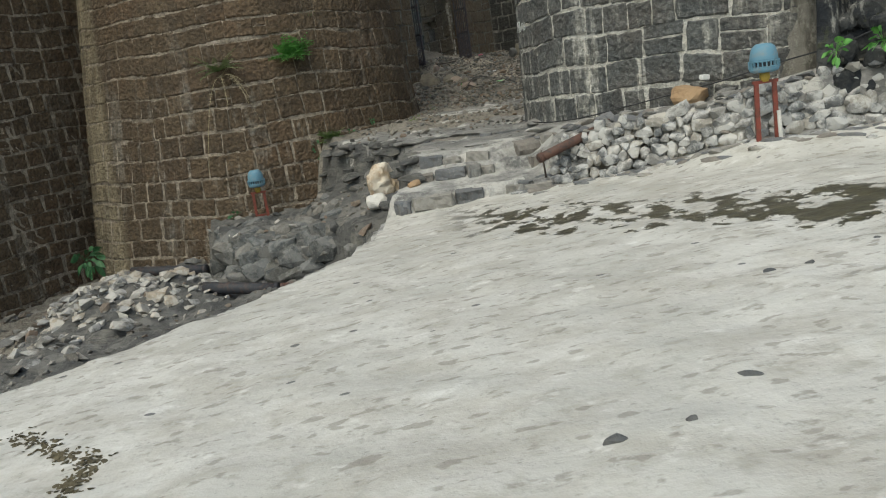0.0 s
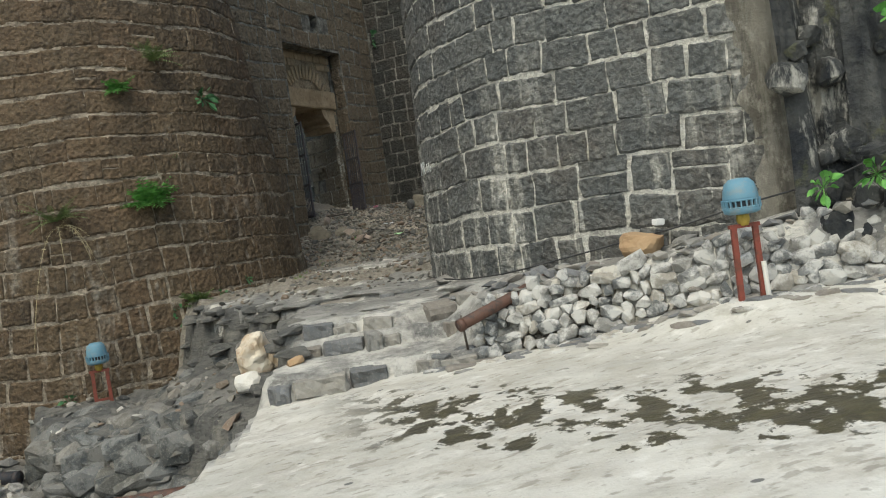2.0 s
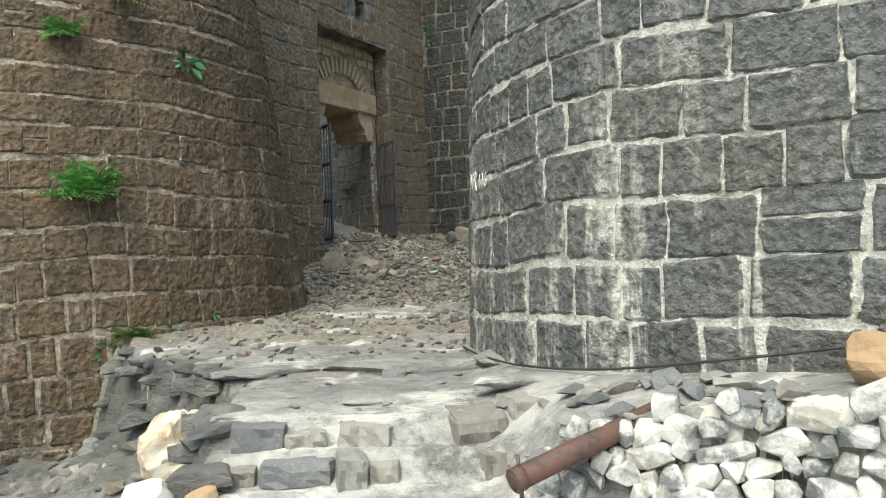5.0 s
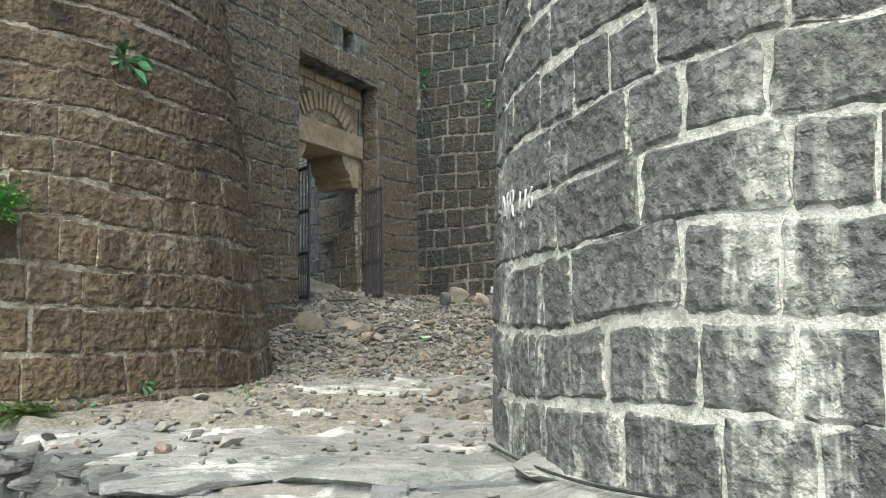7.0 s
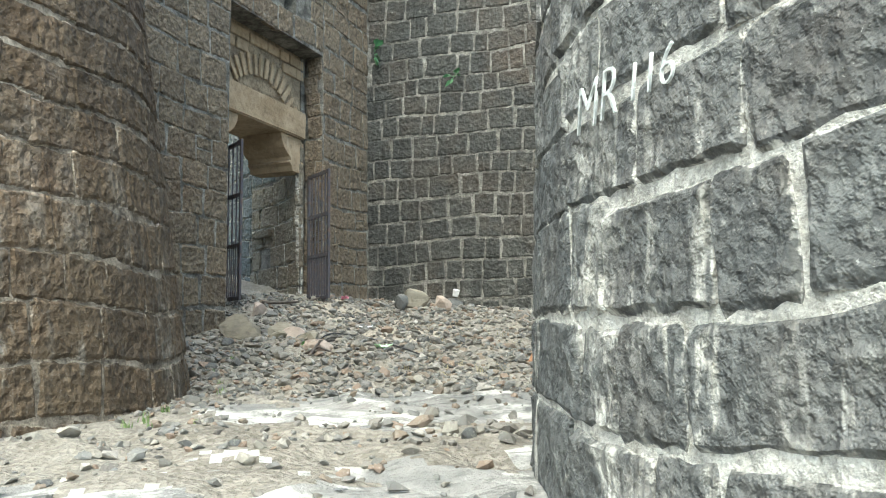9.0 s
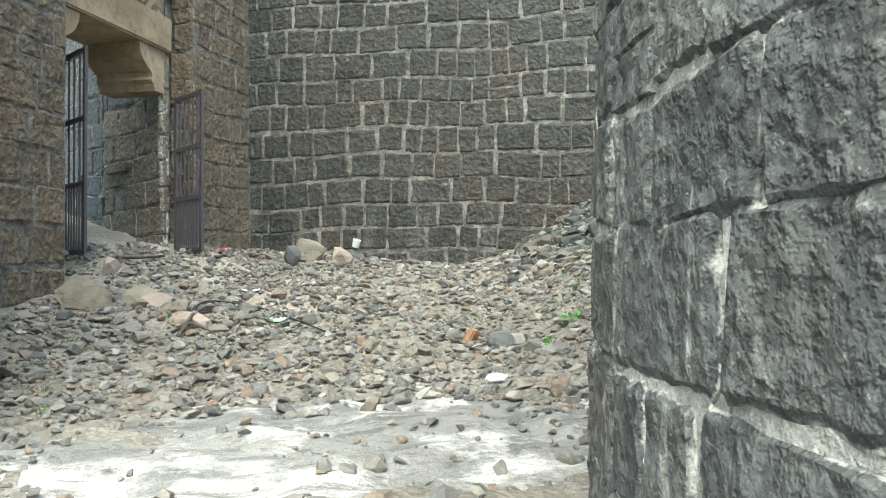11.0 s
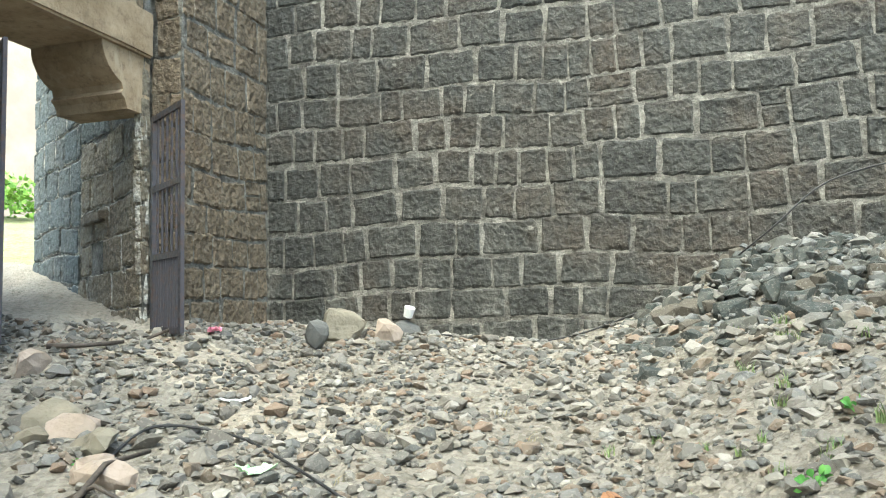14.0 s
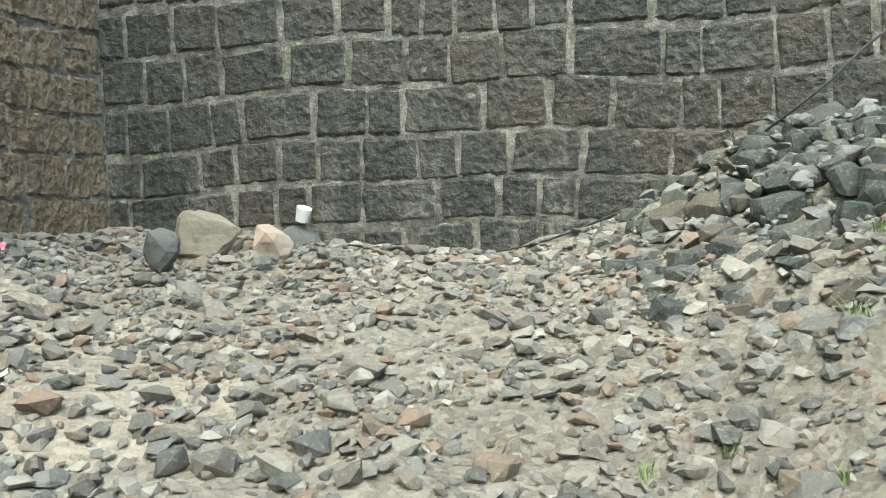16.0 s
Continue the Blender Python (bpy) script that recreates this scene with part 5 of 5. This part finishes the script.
def around(c, a, z, off):
    r = c[2] - c[3] * z + off
    return (c[0] + r * math.cos(radians(a)), c[1] + r * math.sin(radians(a)), z)


cable([around(RIGHT, a, gz(*around(RIGHT, a, 0.6, 0.14)[:2]) + z, 0.10) for a, z in ((180, 0.03), (190, 0.03), (200, 0.04), (211, 0.05), (221, 0.08), (230, 0.14), (239, 0.16), (248, 0.20))] + [(4.3, 8.1, 1.15), (5.0, 7.8, 1.5), (5.6, 7.5, 1.9)], 0.008, "thin black cable along the foot of the grey bastion")
bp = [(along_back(s, 0.16)) for s in (0.8, 2.0, 3.0, 3.8, 4.4)]
cable([(x, y, gz(x, y) + 0.03) for x, y in bp] + [(*along_back(4.9, 0.5), 2.35), (*along_back(5.4, 0.4), 2.75), (*along_back(6.2, 0.2), 2.95)], 0.008, "thin black cable along the foot of the back wall")
cable([(x, y, gz(x, y) + 0.035) for x, y in ((1.05, 18.5), (1.08, 19.0), (1.3, 19.4), (1.7, 19.3), (1.96, 18.8), (2.2, 18.2))], 0.008, "thin black hose lying on the rubble")


def stick(pts, r, label):
    p = [(x, y, gz(x, y) + dz) for x, y, dz in pts]
    tube("dead_branch", p, [r * (1 - 0.5 * i / len(p)) for i in range(len(p))], M_STICK, label, "branch", seg=8)


stick(((0.98, 18.3, 0.02), (1.05, 18.5, 0.07), (1.12, 18.7, 0.12), (1.3, 19.0, 0.08)), 0.018, "dark dead branch lying on the stones")
stick(((0.95, 18.55, 0.03), (1.1, 18.5, 0.08), (1.25, 18.4, 0.03)), 0.014, "short dark twig among the stones")
stick(((0.5, 20.9, 0.05), (0.75, 20.95, 0.06), (1.0, 21.05, 0.04)), 0.02, "dark stick on the ground before the gate")
stick(((1.15, 21.2, 0.02), (1.35, 21.45, 0.05)), 0.014, "short dark stick on the ground before the gate")
stick(((1.28, 9.25, 0.02), (1.26, 9.27, 0.3)), 0.012, "rusty iron stub standing by the pipe")


# ---------------------------------------------------------------- litter
def litter_material(name, a, b):
    n = Nodes(name)
    return n.done(n.mix(n.ramp(n.noise(30, 4), 0.4, 0.6), a, b), 0.5, n.noise(40, 3), 0.3, 0.01)


def crumple(name, x, y, z, size, mat, seed, label, category):
    g = np.random.RandomState(seed)
    bm = bmesh.new()
    bmesh.ops.create_grid(bm, x_segments=7, y_segments=7, size=0.5)
    for v in bm.verts:
        q = noise.noise_vector(v.co * 3.1 + Vector((seed, 0, 0)))
        v.co = Vector((v.co.x * size[0] + q.x * 0.2 * size[0], v.co.y * size[1] + q.y * 0.2 * size[1], abs(q.z) * size[2] + (v.co.x ** 2) * size[2] * 1.5))
    bmesh.ops.solidify(bm, geom=bm.faces[:], thickness=0.003)
    ob = part(name, bm, mat)
    ob.matrix_world = pose(x, y, z, 0, 0, g.uniform(0, 360))
    tagged(ob, label, category)


crumple("wrapper", 1.8, 18.65, gz(1.8, 18.65) + 0.03, (0.17, 0.12, 0.06), litter_material("green_foil", (0.30, 0.62, 0.30), (0.62, 0.78, 0.55)), 3, "crumpled pale green foil wrapper on the rubble", "wrapper")
crumple("wrapper", 1.65, 21.4, gz(1.65, 21.4) + 0.03, (0.15, 0.1, 0.05), litter_material("pink_foil", (0.70, 0.16, 0.30), (0.75, 0.4, 0.45)), 5, "crumpled pink wrapper on the rubble", "wrapper")
crumple("wrapper", 1.75, 19.9, gz(1.75, 19.9) + 0.03, (0.2, 0.07, 0.04), litter_material("white_film", (0.6, 0.62, 0.64), (0.7, 0.7, 0.7)), 9, "torn white plastic film on the rubble", "wrapper")


def paper_cup(x, y, z, r, h, tilt, label):
    bm = lathe([(r * 0.8, 0), (r, h), (r * 0.94, h), (r * 0.75, 0.006)], 18)
    ob = part("paper_cup", bm, litter_material("white_paper", (0.72, 0.72, 0.70), (0.78, 0.78, 0.76)))
    ob.matrix_world = pose(x, y, z, tilt, 10, 0)
    tagged(ob, label, "cup")


paper_cup(*along_back(1.62, 0.16), gz(*along_back(1.62, 0.16)) + 0.18, 0.055, 0.10, 20, "white paper cup standing on a stone by the back wall")
lump("boulder", (*along_back(1.6, 0.16), gz(*along_back(1.6, 0.16)) - 0.02), (0.3, 0.2, 0.26), M_DARKLUMP, 77, "dark stone at the foot of the wall", detail=2)


def packet(x, y, z):
    bm = bmesh.new()
    bmesh.ops.create_cube(bm, size=1)
    for v in bm.verts:
        v.co = Vector((v.co.x * 0.10, v.co.y * 0.07, v.co.z * 0.055))
    bmesh.ops.bevel(bm, geom=bm.edges[:], offset=0.008, segments=2, affect="EDGES")
    ob = part("paper_packet", bm, litter_material("packet_white", (0.68, 0.68, 0.66), (0.72, 0.72, 0.7)))
    ob.matrix_world = pose(x, y, z, 4, 3, 20)
    tagged(ob, "small white packet lying on the orange boulder", "packet")


packet(3.07, 8.98, gz(2.92, 9.05) + 0.275)

# ---------------------------------------------------------------- plants
def leaf_material(name, a, b, dry=(0.20, 0.17, 0.07)):
    n = Nodes(name)
    c = n.mix(n.ramp(n.noise(18, 3), 0.35, 0.65), a, b)
    c = n.mix(n.ramp(n.noise(5, 3, offset=(2, 9, 4)), 0.62, 0.75, 0, 0.5), c, dry)
    n.bsdf.inputs["Transmission Weight"].default_value = 0.0
    return n.done(c, 0.55)


M_FERN = leaf_material("fern_green", (0.065, 0.21, 0.045), (0.15, 0.36, 0.085))
M_LEAF = leaf_material("broad_leaf", (0.04, 0.12, 0.05), (0.08, 0.20, 0.08))
M_GRASS = leaf_material("grass_blade", (0.09, 0.17, 0.05), (0.20, 0.24, 0.10))
M_BUSH = leaf_material("sunlit_bush", (0.14, 0.30, 0.05), (0.26, 0.42, 0.09))
M_STRAW = leaf_material("straw", (0.30, 0.26, 0.15), (0.38, 0.33, 0.20))


def frond_mesh(bm, base, way, length, droop, leaf, pairs, g):
    """A fern frond: a bent stem with pairs of pointed leaflets."""
    way = Vector(way).normalized()
    side = way.cross(UP)
    side = side.normalized() if side.length > 0.05 else Vector((1, 0, 0))
    pts = []
    for i in range(pairs + 1):
        t = i / pairs
        pts.append(Vector(base) + way * length * t + UP * (length * (0.30 * t - droop * t * t)))
    for i in range(pairs):
        t = i / pairs
        p, q = pts[i], pts[i + 1]
        d = (q - p).normalized()
        n = side.cross(d)
        w = 0.004
        bm.faces.new([bm.verts.new(v) for v in (p - side * w, p + side * w, q + side * w * 0.7, q - side * w * 0.7)])
        ln = leaf * (math.sin(math.pi * min(1, 0.18 + 0.82 * t)) * 0.9 + 0.15) * g.uniform(0.8, 1.15)
        for sg in (-1, 1):
            tip = p + side * sg * ln + d * ln * 0.45 - UP * ln * g.uniform(0.0, 0.3)
            m = p + side * sg * ln * 0.5 + d * ln * 0.05
            m2 = p + side * sg * ln * 0.5 + d * ln * 0.42
            bm.faces.new([bm.verts.new(v) for v in (p, m + n * 0.008, tip, m2 + n * 0.012)])


def fern(place, out, size, fronds, seed, label, mat=None, pairs=9, spread=1.0, leaf=0.26, droop=0.5):
    g = np.random.RandomState(seed)
    root = new("fern")
    root.location = place
    tagged(root, label, "fern", "ferns on the bastion")
    out = Vector(out).normalized()
    across = UP.cross(out).normalized()
    for k in range(fronds):
        a = radians(g.uniform(-95, 95) * spread)
        way = out * (0.25 + 0.75 * math.cos(a)) + across * math.sin(a) + UP * g.uniform(-0.35, 0.85)
        bm = bmesh.new()
        frond_mesh(bm, out * 0.01 + across * g.uniform(-0.03, 0.03), way, size * g.uniform(0.6, 1.1), droop * g.uniform(0.5, 1.3), size * leaf, pairs, g)
        part("frond", bm, mat or M_FERN, root)


def leaf_plant(place, out, size, leaves, seed, label, mat=None, group="plants in the joints"):
    """A small plant of broad pointed leaves on short stalks."""
    g = np.random.RandomState(seed)
    root = new("plant")
    root.location = place
    tagged(root, label, "plant", group)
    out = Vector(out).normalized()
    across = UP.cross(out).normalized() if abs(out.z) < 0.9 else Vector((1, 0, 0))
    for k in range(leaves):
        a = g.uniform(0, 6.28)
        way = (out * g.uniform(0.3, 1.0) + across * math.cos(a) + UP * math.sin(a) * 0.9 + UP * 0.25).normalized()
        ln = size * g.uniform(0.45, 1.0)
        side = way.cross(Vector(g.normal(size=3))).normalized()
        n = side.cross(way)
        bm = bmesh.new()
        c = way * ln * 0.5
        row = [(0.0, 0.02), (0.25, 0.24), (0.5, 0.30), (0.75, 0.20), (1.0, 0.01)]
        rl, rr, rm = [], [], []
        for t, w in row:
            p = c + way * ln * 0.6 * t - UP * ln * 0.22 * t * t
            rl.append(bm.verts.new(p + side * w * ln * 0.6 + n * w * 0.15 * ln))
            rm.append(bm.verts.new(p))
            rr.append(bm.verts.new(p - side * w * ln * 0.6 + n * w * 0.15 * ln))
        for i in range(4):
            bm.faces.new((rl[i], rl[i + 1], rm[i + 1], rm[i]))
            bm.faces.new((rm[i], rm[i + 1], rr[i + 1], rr[i]))
        bm.faces.new([bm.verts.new(v) for v in (side * 0.003, c + side * 0.003, c - side * 0.003, -side * 0.003)])
        part("leaf", bm, mat or M_LEAF, root, "", True)


def tuft(x, y, size, blades, seed, label, mat=None, z=None, lean=(0, 0, 0)):
    """A tuft of grass."""
    g = np.random.RandomState(seed)
    bm = bmesh.new()
    for k in range(blades):
        a, ln = g.uniform(0, 6.28), size * g.uniform(0.5, 1.1)
        d = Vector((math.cos(a), math.sin(a), 0)) * g.uniform(0.2, 0.75) + Vector(lean)
        b = Vector((g.normal(0, size * 0.18), g.normal(0, size * 0.18), 0))
        s = Vector((-math.sin(a), math.cos(a), 0)) * 0.004
        prev = None
        for t in (0, 0.4, 0.75, 1.0):
            p = b + d * ln * t * t + UP * ln * (t - 0.35 * t * t)
            w = s * (1.05 - t)
            pair = (bm.verts.new(p - w), bm.verts.new(p + w))
            if prev:
                bm.faces.new((prev[0], prev[1], pair[1], pair[0]))
            prev = pair
    root = part("grass_tuft", bm, mat or M_GRASS)
    root.location = (x, y, gz(x, y) if z is None else z)
    tagged(root, label, "grass", "grass tufts")


def on_left(x, y, z):
    """The place on the brown bastion's face in that direction, and the way out of it."""
    d = Vector((x - LEFT[0], y - LEFT[1], 0)).normalized()
    r = LEFT[2] - LEFT[3] * z + 0.0
    return (LEFT[0] + d.x * r, LEFT[1] + d.y * r, z), d


p, d = on_left(-2.06, 13.97, 1.98)
fern(p, d, 0.44, 36, 1, "bright green fern growing out of the brown bastion", pairs=7, leaf=0.27, droop=0.2)
p, d = on_left(-2.26, 14.14, 3.59)
fern(p, d, 0.28, 18, 2, "small green fern high on the brown bastion")
p, d = on_left(-1.81, 14.44, 4.0)
fern(p, d, 0.46, 16, 3, "pale narrow-leaved fern high on the brown bastion", M_GRASS, leaf=0.12, pairs=12, droop=0.3)
p, d = on_left(-1.25, 14.83, 3.46)
leaf_plant(p, d, 0.24, 26, 4, "blue-green leafy plant in a joint of the brown bastion")
p, d = on_left(-3.19, 13.69, 1.89)
fern(p, d, 0.50, 22, 5, "pale grey-green plant with hanging straw stems", M_GRASS, leaf=0.10, pairs=12, droop=0.35)
p, d = on_left(-3.15, 13.69, 1.8)
fern(p, d, 0.75, 7, 6, "dry straw stems hanging down the brown bastion", M_STRAW, leaf=0.05, pairs=12, droop=1.5)
p, d = on_left(-1.62, 13.95, 0.52)
fern(p, d, 0.36, 24, 7, "yellow-green fern at the foot of the brown bastion", M_GRASS, droop=0.3)
leaf_plant((p[0] - 0.25, p[1] - 0.08, p[2] - 0.1), d, 0.2, 16, 8, "green leafy plant at the foot of the brown bastion")
p, d = on_left(-1.29, 14.18, 0.56)
leaf_plant(p, d, 0.16, 14, 9, "blue-green broad-leaved plant at the foot of the bastion")
p, d = on_left(-0.96, 14.53, 0.73)
leaf_plant(p, d, 0.10, 9, 10, "small green plant low in a joint of the bastion")
p, d = on_left(-3.27, 13.32, -0.45)
leaf_plant(p, d, 0.18, 14, 11, "green leafy plant beside the pale blue lamp")
p, d = on_left(-1.66, 14.3, 2.59)
tuft(p[0], p[1], 0.14, 14, 12, "grass tuft in a joint of the brown bastion", z=p[2])
leaf_plant(tuple(gate_p(-0.0, 0.12, 5.9)), GOUT, 0.32, 34, 13, "dark green leafy plant in the corner over the yard")
leaf_plant((*along_back(1.6, 0.03), 5.3), BOUT, 0.2, 14, 14, "small green plant in a joint of the back wall")
for k, (x, y, z, s) in enumerate(((4.05, 8.05, 1.05, 0.26), (4.45, 7.95, 1.1, 0.3), (4.75, 7.85, 1.15, 0.24))):
    leaf_plant((x, y, z), (-0.3, -1, 0.2), s * 0.75, 22, 20 + k, "green leafy weed at the foot of the rock face", M_FERN)
for k, (x, y, z) in enumerate(((5.0, 8.15, 2.35), (5.3, 8.0, 2.9))):
    leaf_plant((x, y, z), (-0.3, -1, 0.2), 0.3, 30, 26 + k, "green weed hanging on the rock face", M_FERN)
leaf_plant((-6.4, 14.6, -1.0), (0.6, -0.7, 0.2), 0.4, 30, 29, "dark green weed at the foot of the curtain wall")
g0 = np.random.RandomState(7)
for k in range(46):
    x, y = g0.uniform(3.5, 5.6), g0.uniform(15.8, 19.4)
    if clear(np.array([x]), np.array([y]), 0.1)[0]:
        tuft(x, y, g0.uniform(0.06, 0.16), 16, 40 + k, "thin green grass tuft among the stones")
for k in range(16):
    x, y = g0.uniform(-0.35, 0.25), g0.uniform(14.6, 18.5)
    if clear(np.array([x]), np.array([y]), 0.02)[0]:
        tuft(x, y, g0.uniform(0.05, 0.12), 14, 90 + k, "low green grass along the foot of the bastion")
for k, (x, y, s) in enumerate(((3.9, 17.3, 0.13), (4.2, 17.0, 0.15), (4.4, 17.6, 0.13), (3.6, 17.1, 0.09), (1.0, 19.0, 0.09))):
    leaf_plant((x, y, gz(x, y)), (0, 0, 1), s, 14, 120 + k, "low green weed among the stones", M_FERN, "weeds on the rubble")
for k in range(12):
    x, y = g0.uniform(1.7, 3.4), g0.uniform(16.6, 19.5)
    tuft(x, y, g0.uniform(0.08, 0.2), 7, 140 + k, "dry straw lying on the rubble", M_STRAW, lean=(g0.uniform(-1, 1), g0.uniform(-1, 1), 0))


# ---------------------------------------------------------------- marks on the grey bastion
def chalk_marks():
    """White scratched letters on the grey bastion: M R, 116."""
    mat = litter_material("white_chalk", (0.62, 0.64, 0.62), (0.40, 0.42, 0.40))
    face = round_face(RIGHT)
    for text, x, y, z, size in (("MR", 1.55, 12.07, 1.76, 0.24), ("116", 1.55, 11.74, 1.77, 0.17)):
        a = math.atan2(y - RIGHT[1], x - RIGHT[0])
        a = a if a < 0 else a - 2 * math.pi
        pnt, along, out, up = face(a * RIGHT[2], z)
        cu = bpy.data.curves.new("chalk_writing", "FONT")
        cu.body, cu.size, cu.align_x, cu.extrude, cu.offset = text, size, "CENTER", 0.004, (-0.006 if text == "MR" else -0.004)
        cu.shear, cu.resolution_u = 0.15, 3
        cu.materials.append(mat)
        ob = new("chalk_writing", cu)
        m = Matrix((along, up, out)).transposed().to_4x4()
        m.translation = pnt + out * 0.022
        ob.matrix_world = m
        tagged(ob, "white scratched letters and numbers on grey stone", "writing")


chalk_marks()


def plaster_strip():
    """A grey cement rendering runs up the bastion beside the rock face."""
    n = Nodes("cement_render")
    c = n.mix(n.ramp(n.noise(2.0, 6, 0.65, (1, 1, 0.4)), 0.35, 0.68), (0.18, 0.168, 0.142), (0.31, 0.293, 0.248))
    c = n.mix(n.ramp(n.noise(6, 5, 0.7, (1, 1, 0.15)), 0.48, 0.62, 0, 0.8), c, (0.085, 0.077, 0.062))
    c = n.mix(n.ramp(n.noise(11, 6, 0.75, (1, 1, 0.6), (3, 3, 3)), 0.52, 0.66, 0, 0.6), c, (0.40, 0.385, 0.33))
    mat = n.done(c, 0.95, n.noise(14, 6, 0.75), 1.0, 0.05)
    verts, faces = [], []
    cols, rows = 16, 70
    for j in range(rows + 1):
        z = 0.4 + 6.4 * j / rows
        for i in range(cols + 1):
            a0 = -110.5 + 3.0 * noise.noise(Vector((0, 3, z * 1.7))) + 2.0 * noise.noise(Vector((4, 3, z * 5)))
            a = radians(a0 + (-62 - a0) * i / cols)
            r = RIGHT[2] - RIGHT[3] * z + 0.05 + 0.02 * noise.noise(Vector((a * 9, z * 3, 1))) - (0.05 if i == 0 else 0)
            verts.append((RIGHT[0] + r * math.cos(a), RIGHT[1] + r * math.sin(a), z))
    w = cols + 1
    for j in range(rows):
        for i in range(cols):
            faces.append((j * w + i, j * w + i + 1, (j + 1) * w + i + 1, (j + 1) * w + i))
    ob = mesh_object("cement_render", verts, faces, mat, right_bastion, True)
    tagged(ob, "stained grey cement render patch")


plaster_strip()

# ---------------------------------------------------------------- beyond the gate
def beyond():
    n = Nodes("pink_wash")
    c = n.mix(n.ramp(n.noise(1.5, 5), 0.4, 0.65), (0.30, 0.245, 0.215), (0.36, 0.30, 0.265))
    mat = n.done(c, 0.9, n.noise(20, 4), 0.4, 0.02)
    slab_wall("wall_far", [(-14, 38), (4, 40), (4, 41), (-14, 39)], 2.0, 13.0, mat, "pale pinkish wall in sunlight beyond the gate")
    g = np.random.RandomState(201)
    for k, (x, y, s) in enumerate(((-2.6, 33.2, 1.0), (-3.9, 34.0, 1.3), (-5.4, 34.6, 1.2))):
        root = new("bush")
        root.location = (x, y, gz(x, y))
        tagged(root, "sunlit green bush beyond the gate", "bush", "bushes beyond the gate")
        part("stem", rod((0, 0, -0.1), (0.05, 0.02, s * 0.6), 0.05), M_STICK, root)
        bm = bmesh.new()
        for q in range(900):
            v = Vector(g.normal(size=3)).normalized() * s * g.uniform(0.35, 1.0) ** 0.6
            v = Vector((v.x, v.y, abs(v.z) * 0.9 + 0.15 * s)) + Vector((0, 0, 0.1 * math.sin(q)))
            a = Vector(g.normal(size=3)).normalized() * 0.13
            b = a.cross(Vector(g.normal(size=3))).normalized() * 0.06
            bm.faces.new([bm.verts.new(w) for w in (v, v + a * 0.5 + b, v + a, v + a * 0.5 - b)])
        part("crown", bm, M_BUSH, root)


beyond()


# ---------------------------------------------------------------- small stones of the walls, last
def build_masonry():
    near_l = lambda p: p.z < 3.4 and p.x > -3.6
    masonry(left_bastion, round_face(LEFT), -172 / 57.3 * 3.32, 40 / 57.3 * 3.32, -1.6, 10.3, 0.325, 0.40, M_BROWN, M_BROWN_FAR, near_l, 11, gap=0.013, depth=0.085)
    near_r = lambda p: p.z < 3.2 and p.x < 4.2
    masonry(right_bastion, round_face(RIGHT), -230 / 57.3 * 3.63, -60 / 57.3 * 3.63, 0.22, 6.9, 0.315, 0.47, M_GREY, M_GREY_FAR, near_r, 12, gap=0.006, depth=0.09)
    fg = flat_face((*CORNER, 0), GU, GOUT)
    near_g = lambda p: p.z < 6.6
    masonry(wall_gate_r, flat_face(gate_p(PANEL0, 0, 0), -GOUT, GU), 0.0, 0.33, 1.1, PANEL_TOP, 0.33, 0.3, M_TAN, M_TAN_FAR, near_g, 18, gap=0.008, depth=0.06)
    masonry(wall_gate_r, fg, 0.0, PANEL0, 1.2, TOP, 0.34, 0.45, M_TAN, M_TAN_FAR, near_g, 13, gap=0.010)
    masonry(wall_gate_l, fg, PANEL1, 7.4, 0.4, TOP, 0.34, 0.5, M_TAN, M_TAN_FAR, near_g, 14, gap=0.010)
    masonry(wall_gate_t, fg, PANEL0, PANEL1, PANEL_TOP + 0.02, TOP, 0.34, 0.5, M_TAN, M_TAN_FAR, near_g, 15, skip=lambda u, v, w, h: abs(u - 2.45) < 0.15 + w * 0.45 and abs(v - 5.95) < 0.25)
    fb = flat_face((*CORNER, 0), BU, BOUT)
    masonry(wall_back, fb, 0.0, 9.0, 1.0, TOP, 0.345, 0.39, M_DARK, M_DARK_FAR, lambda p: p.z < 4.9, 16, gap=0.012, depth=0.085)
    fw = flat_face((-6.0, 17.6, 0), Vector((-3.6, -8.6, 0)).normalized(), Vector((8.6, -3.6, 0)).normalized())
    masonry(wall_west, fw, 0.0, 9.2, -2.2, 7.8, 0.31, 0.5, M_BROWN, M_BROWN_FAR, lambda p: p.z < 3 and p.y > 12, 17)


build_masonry()
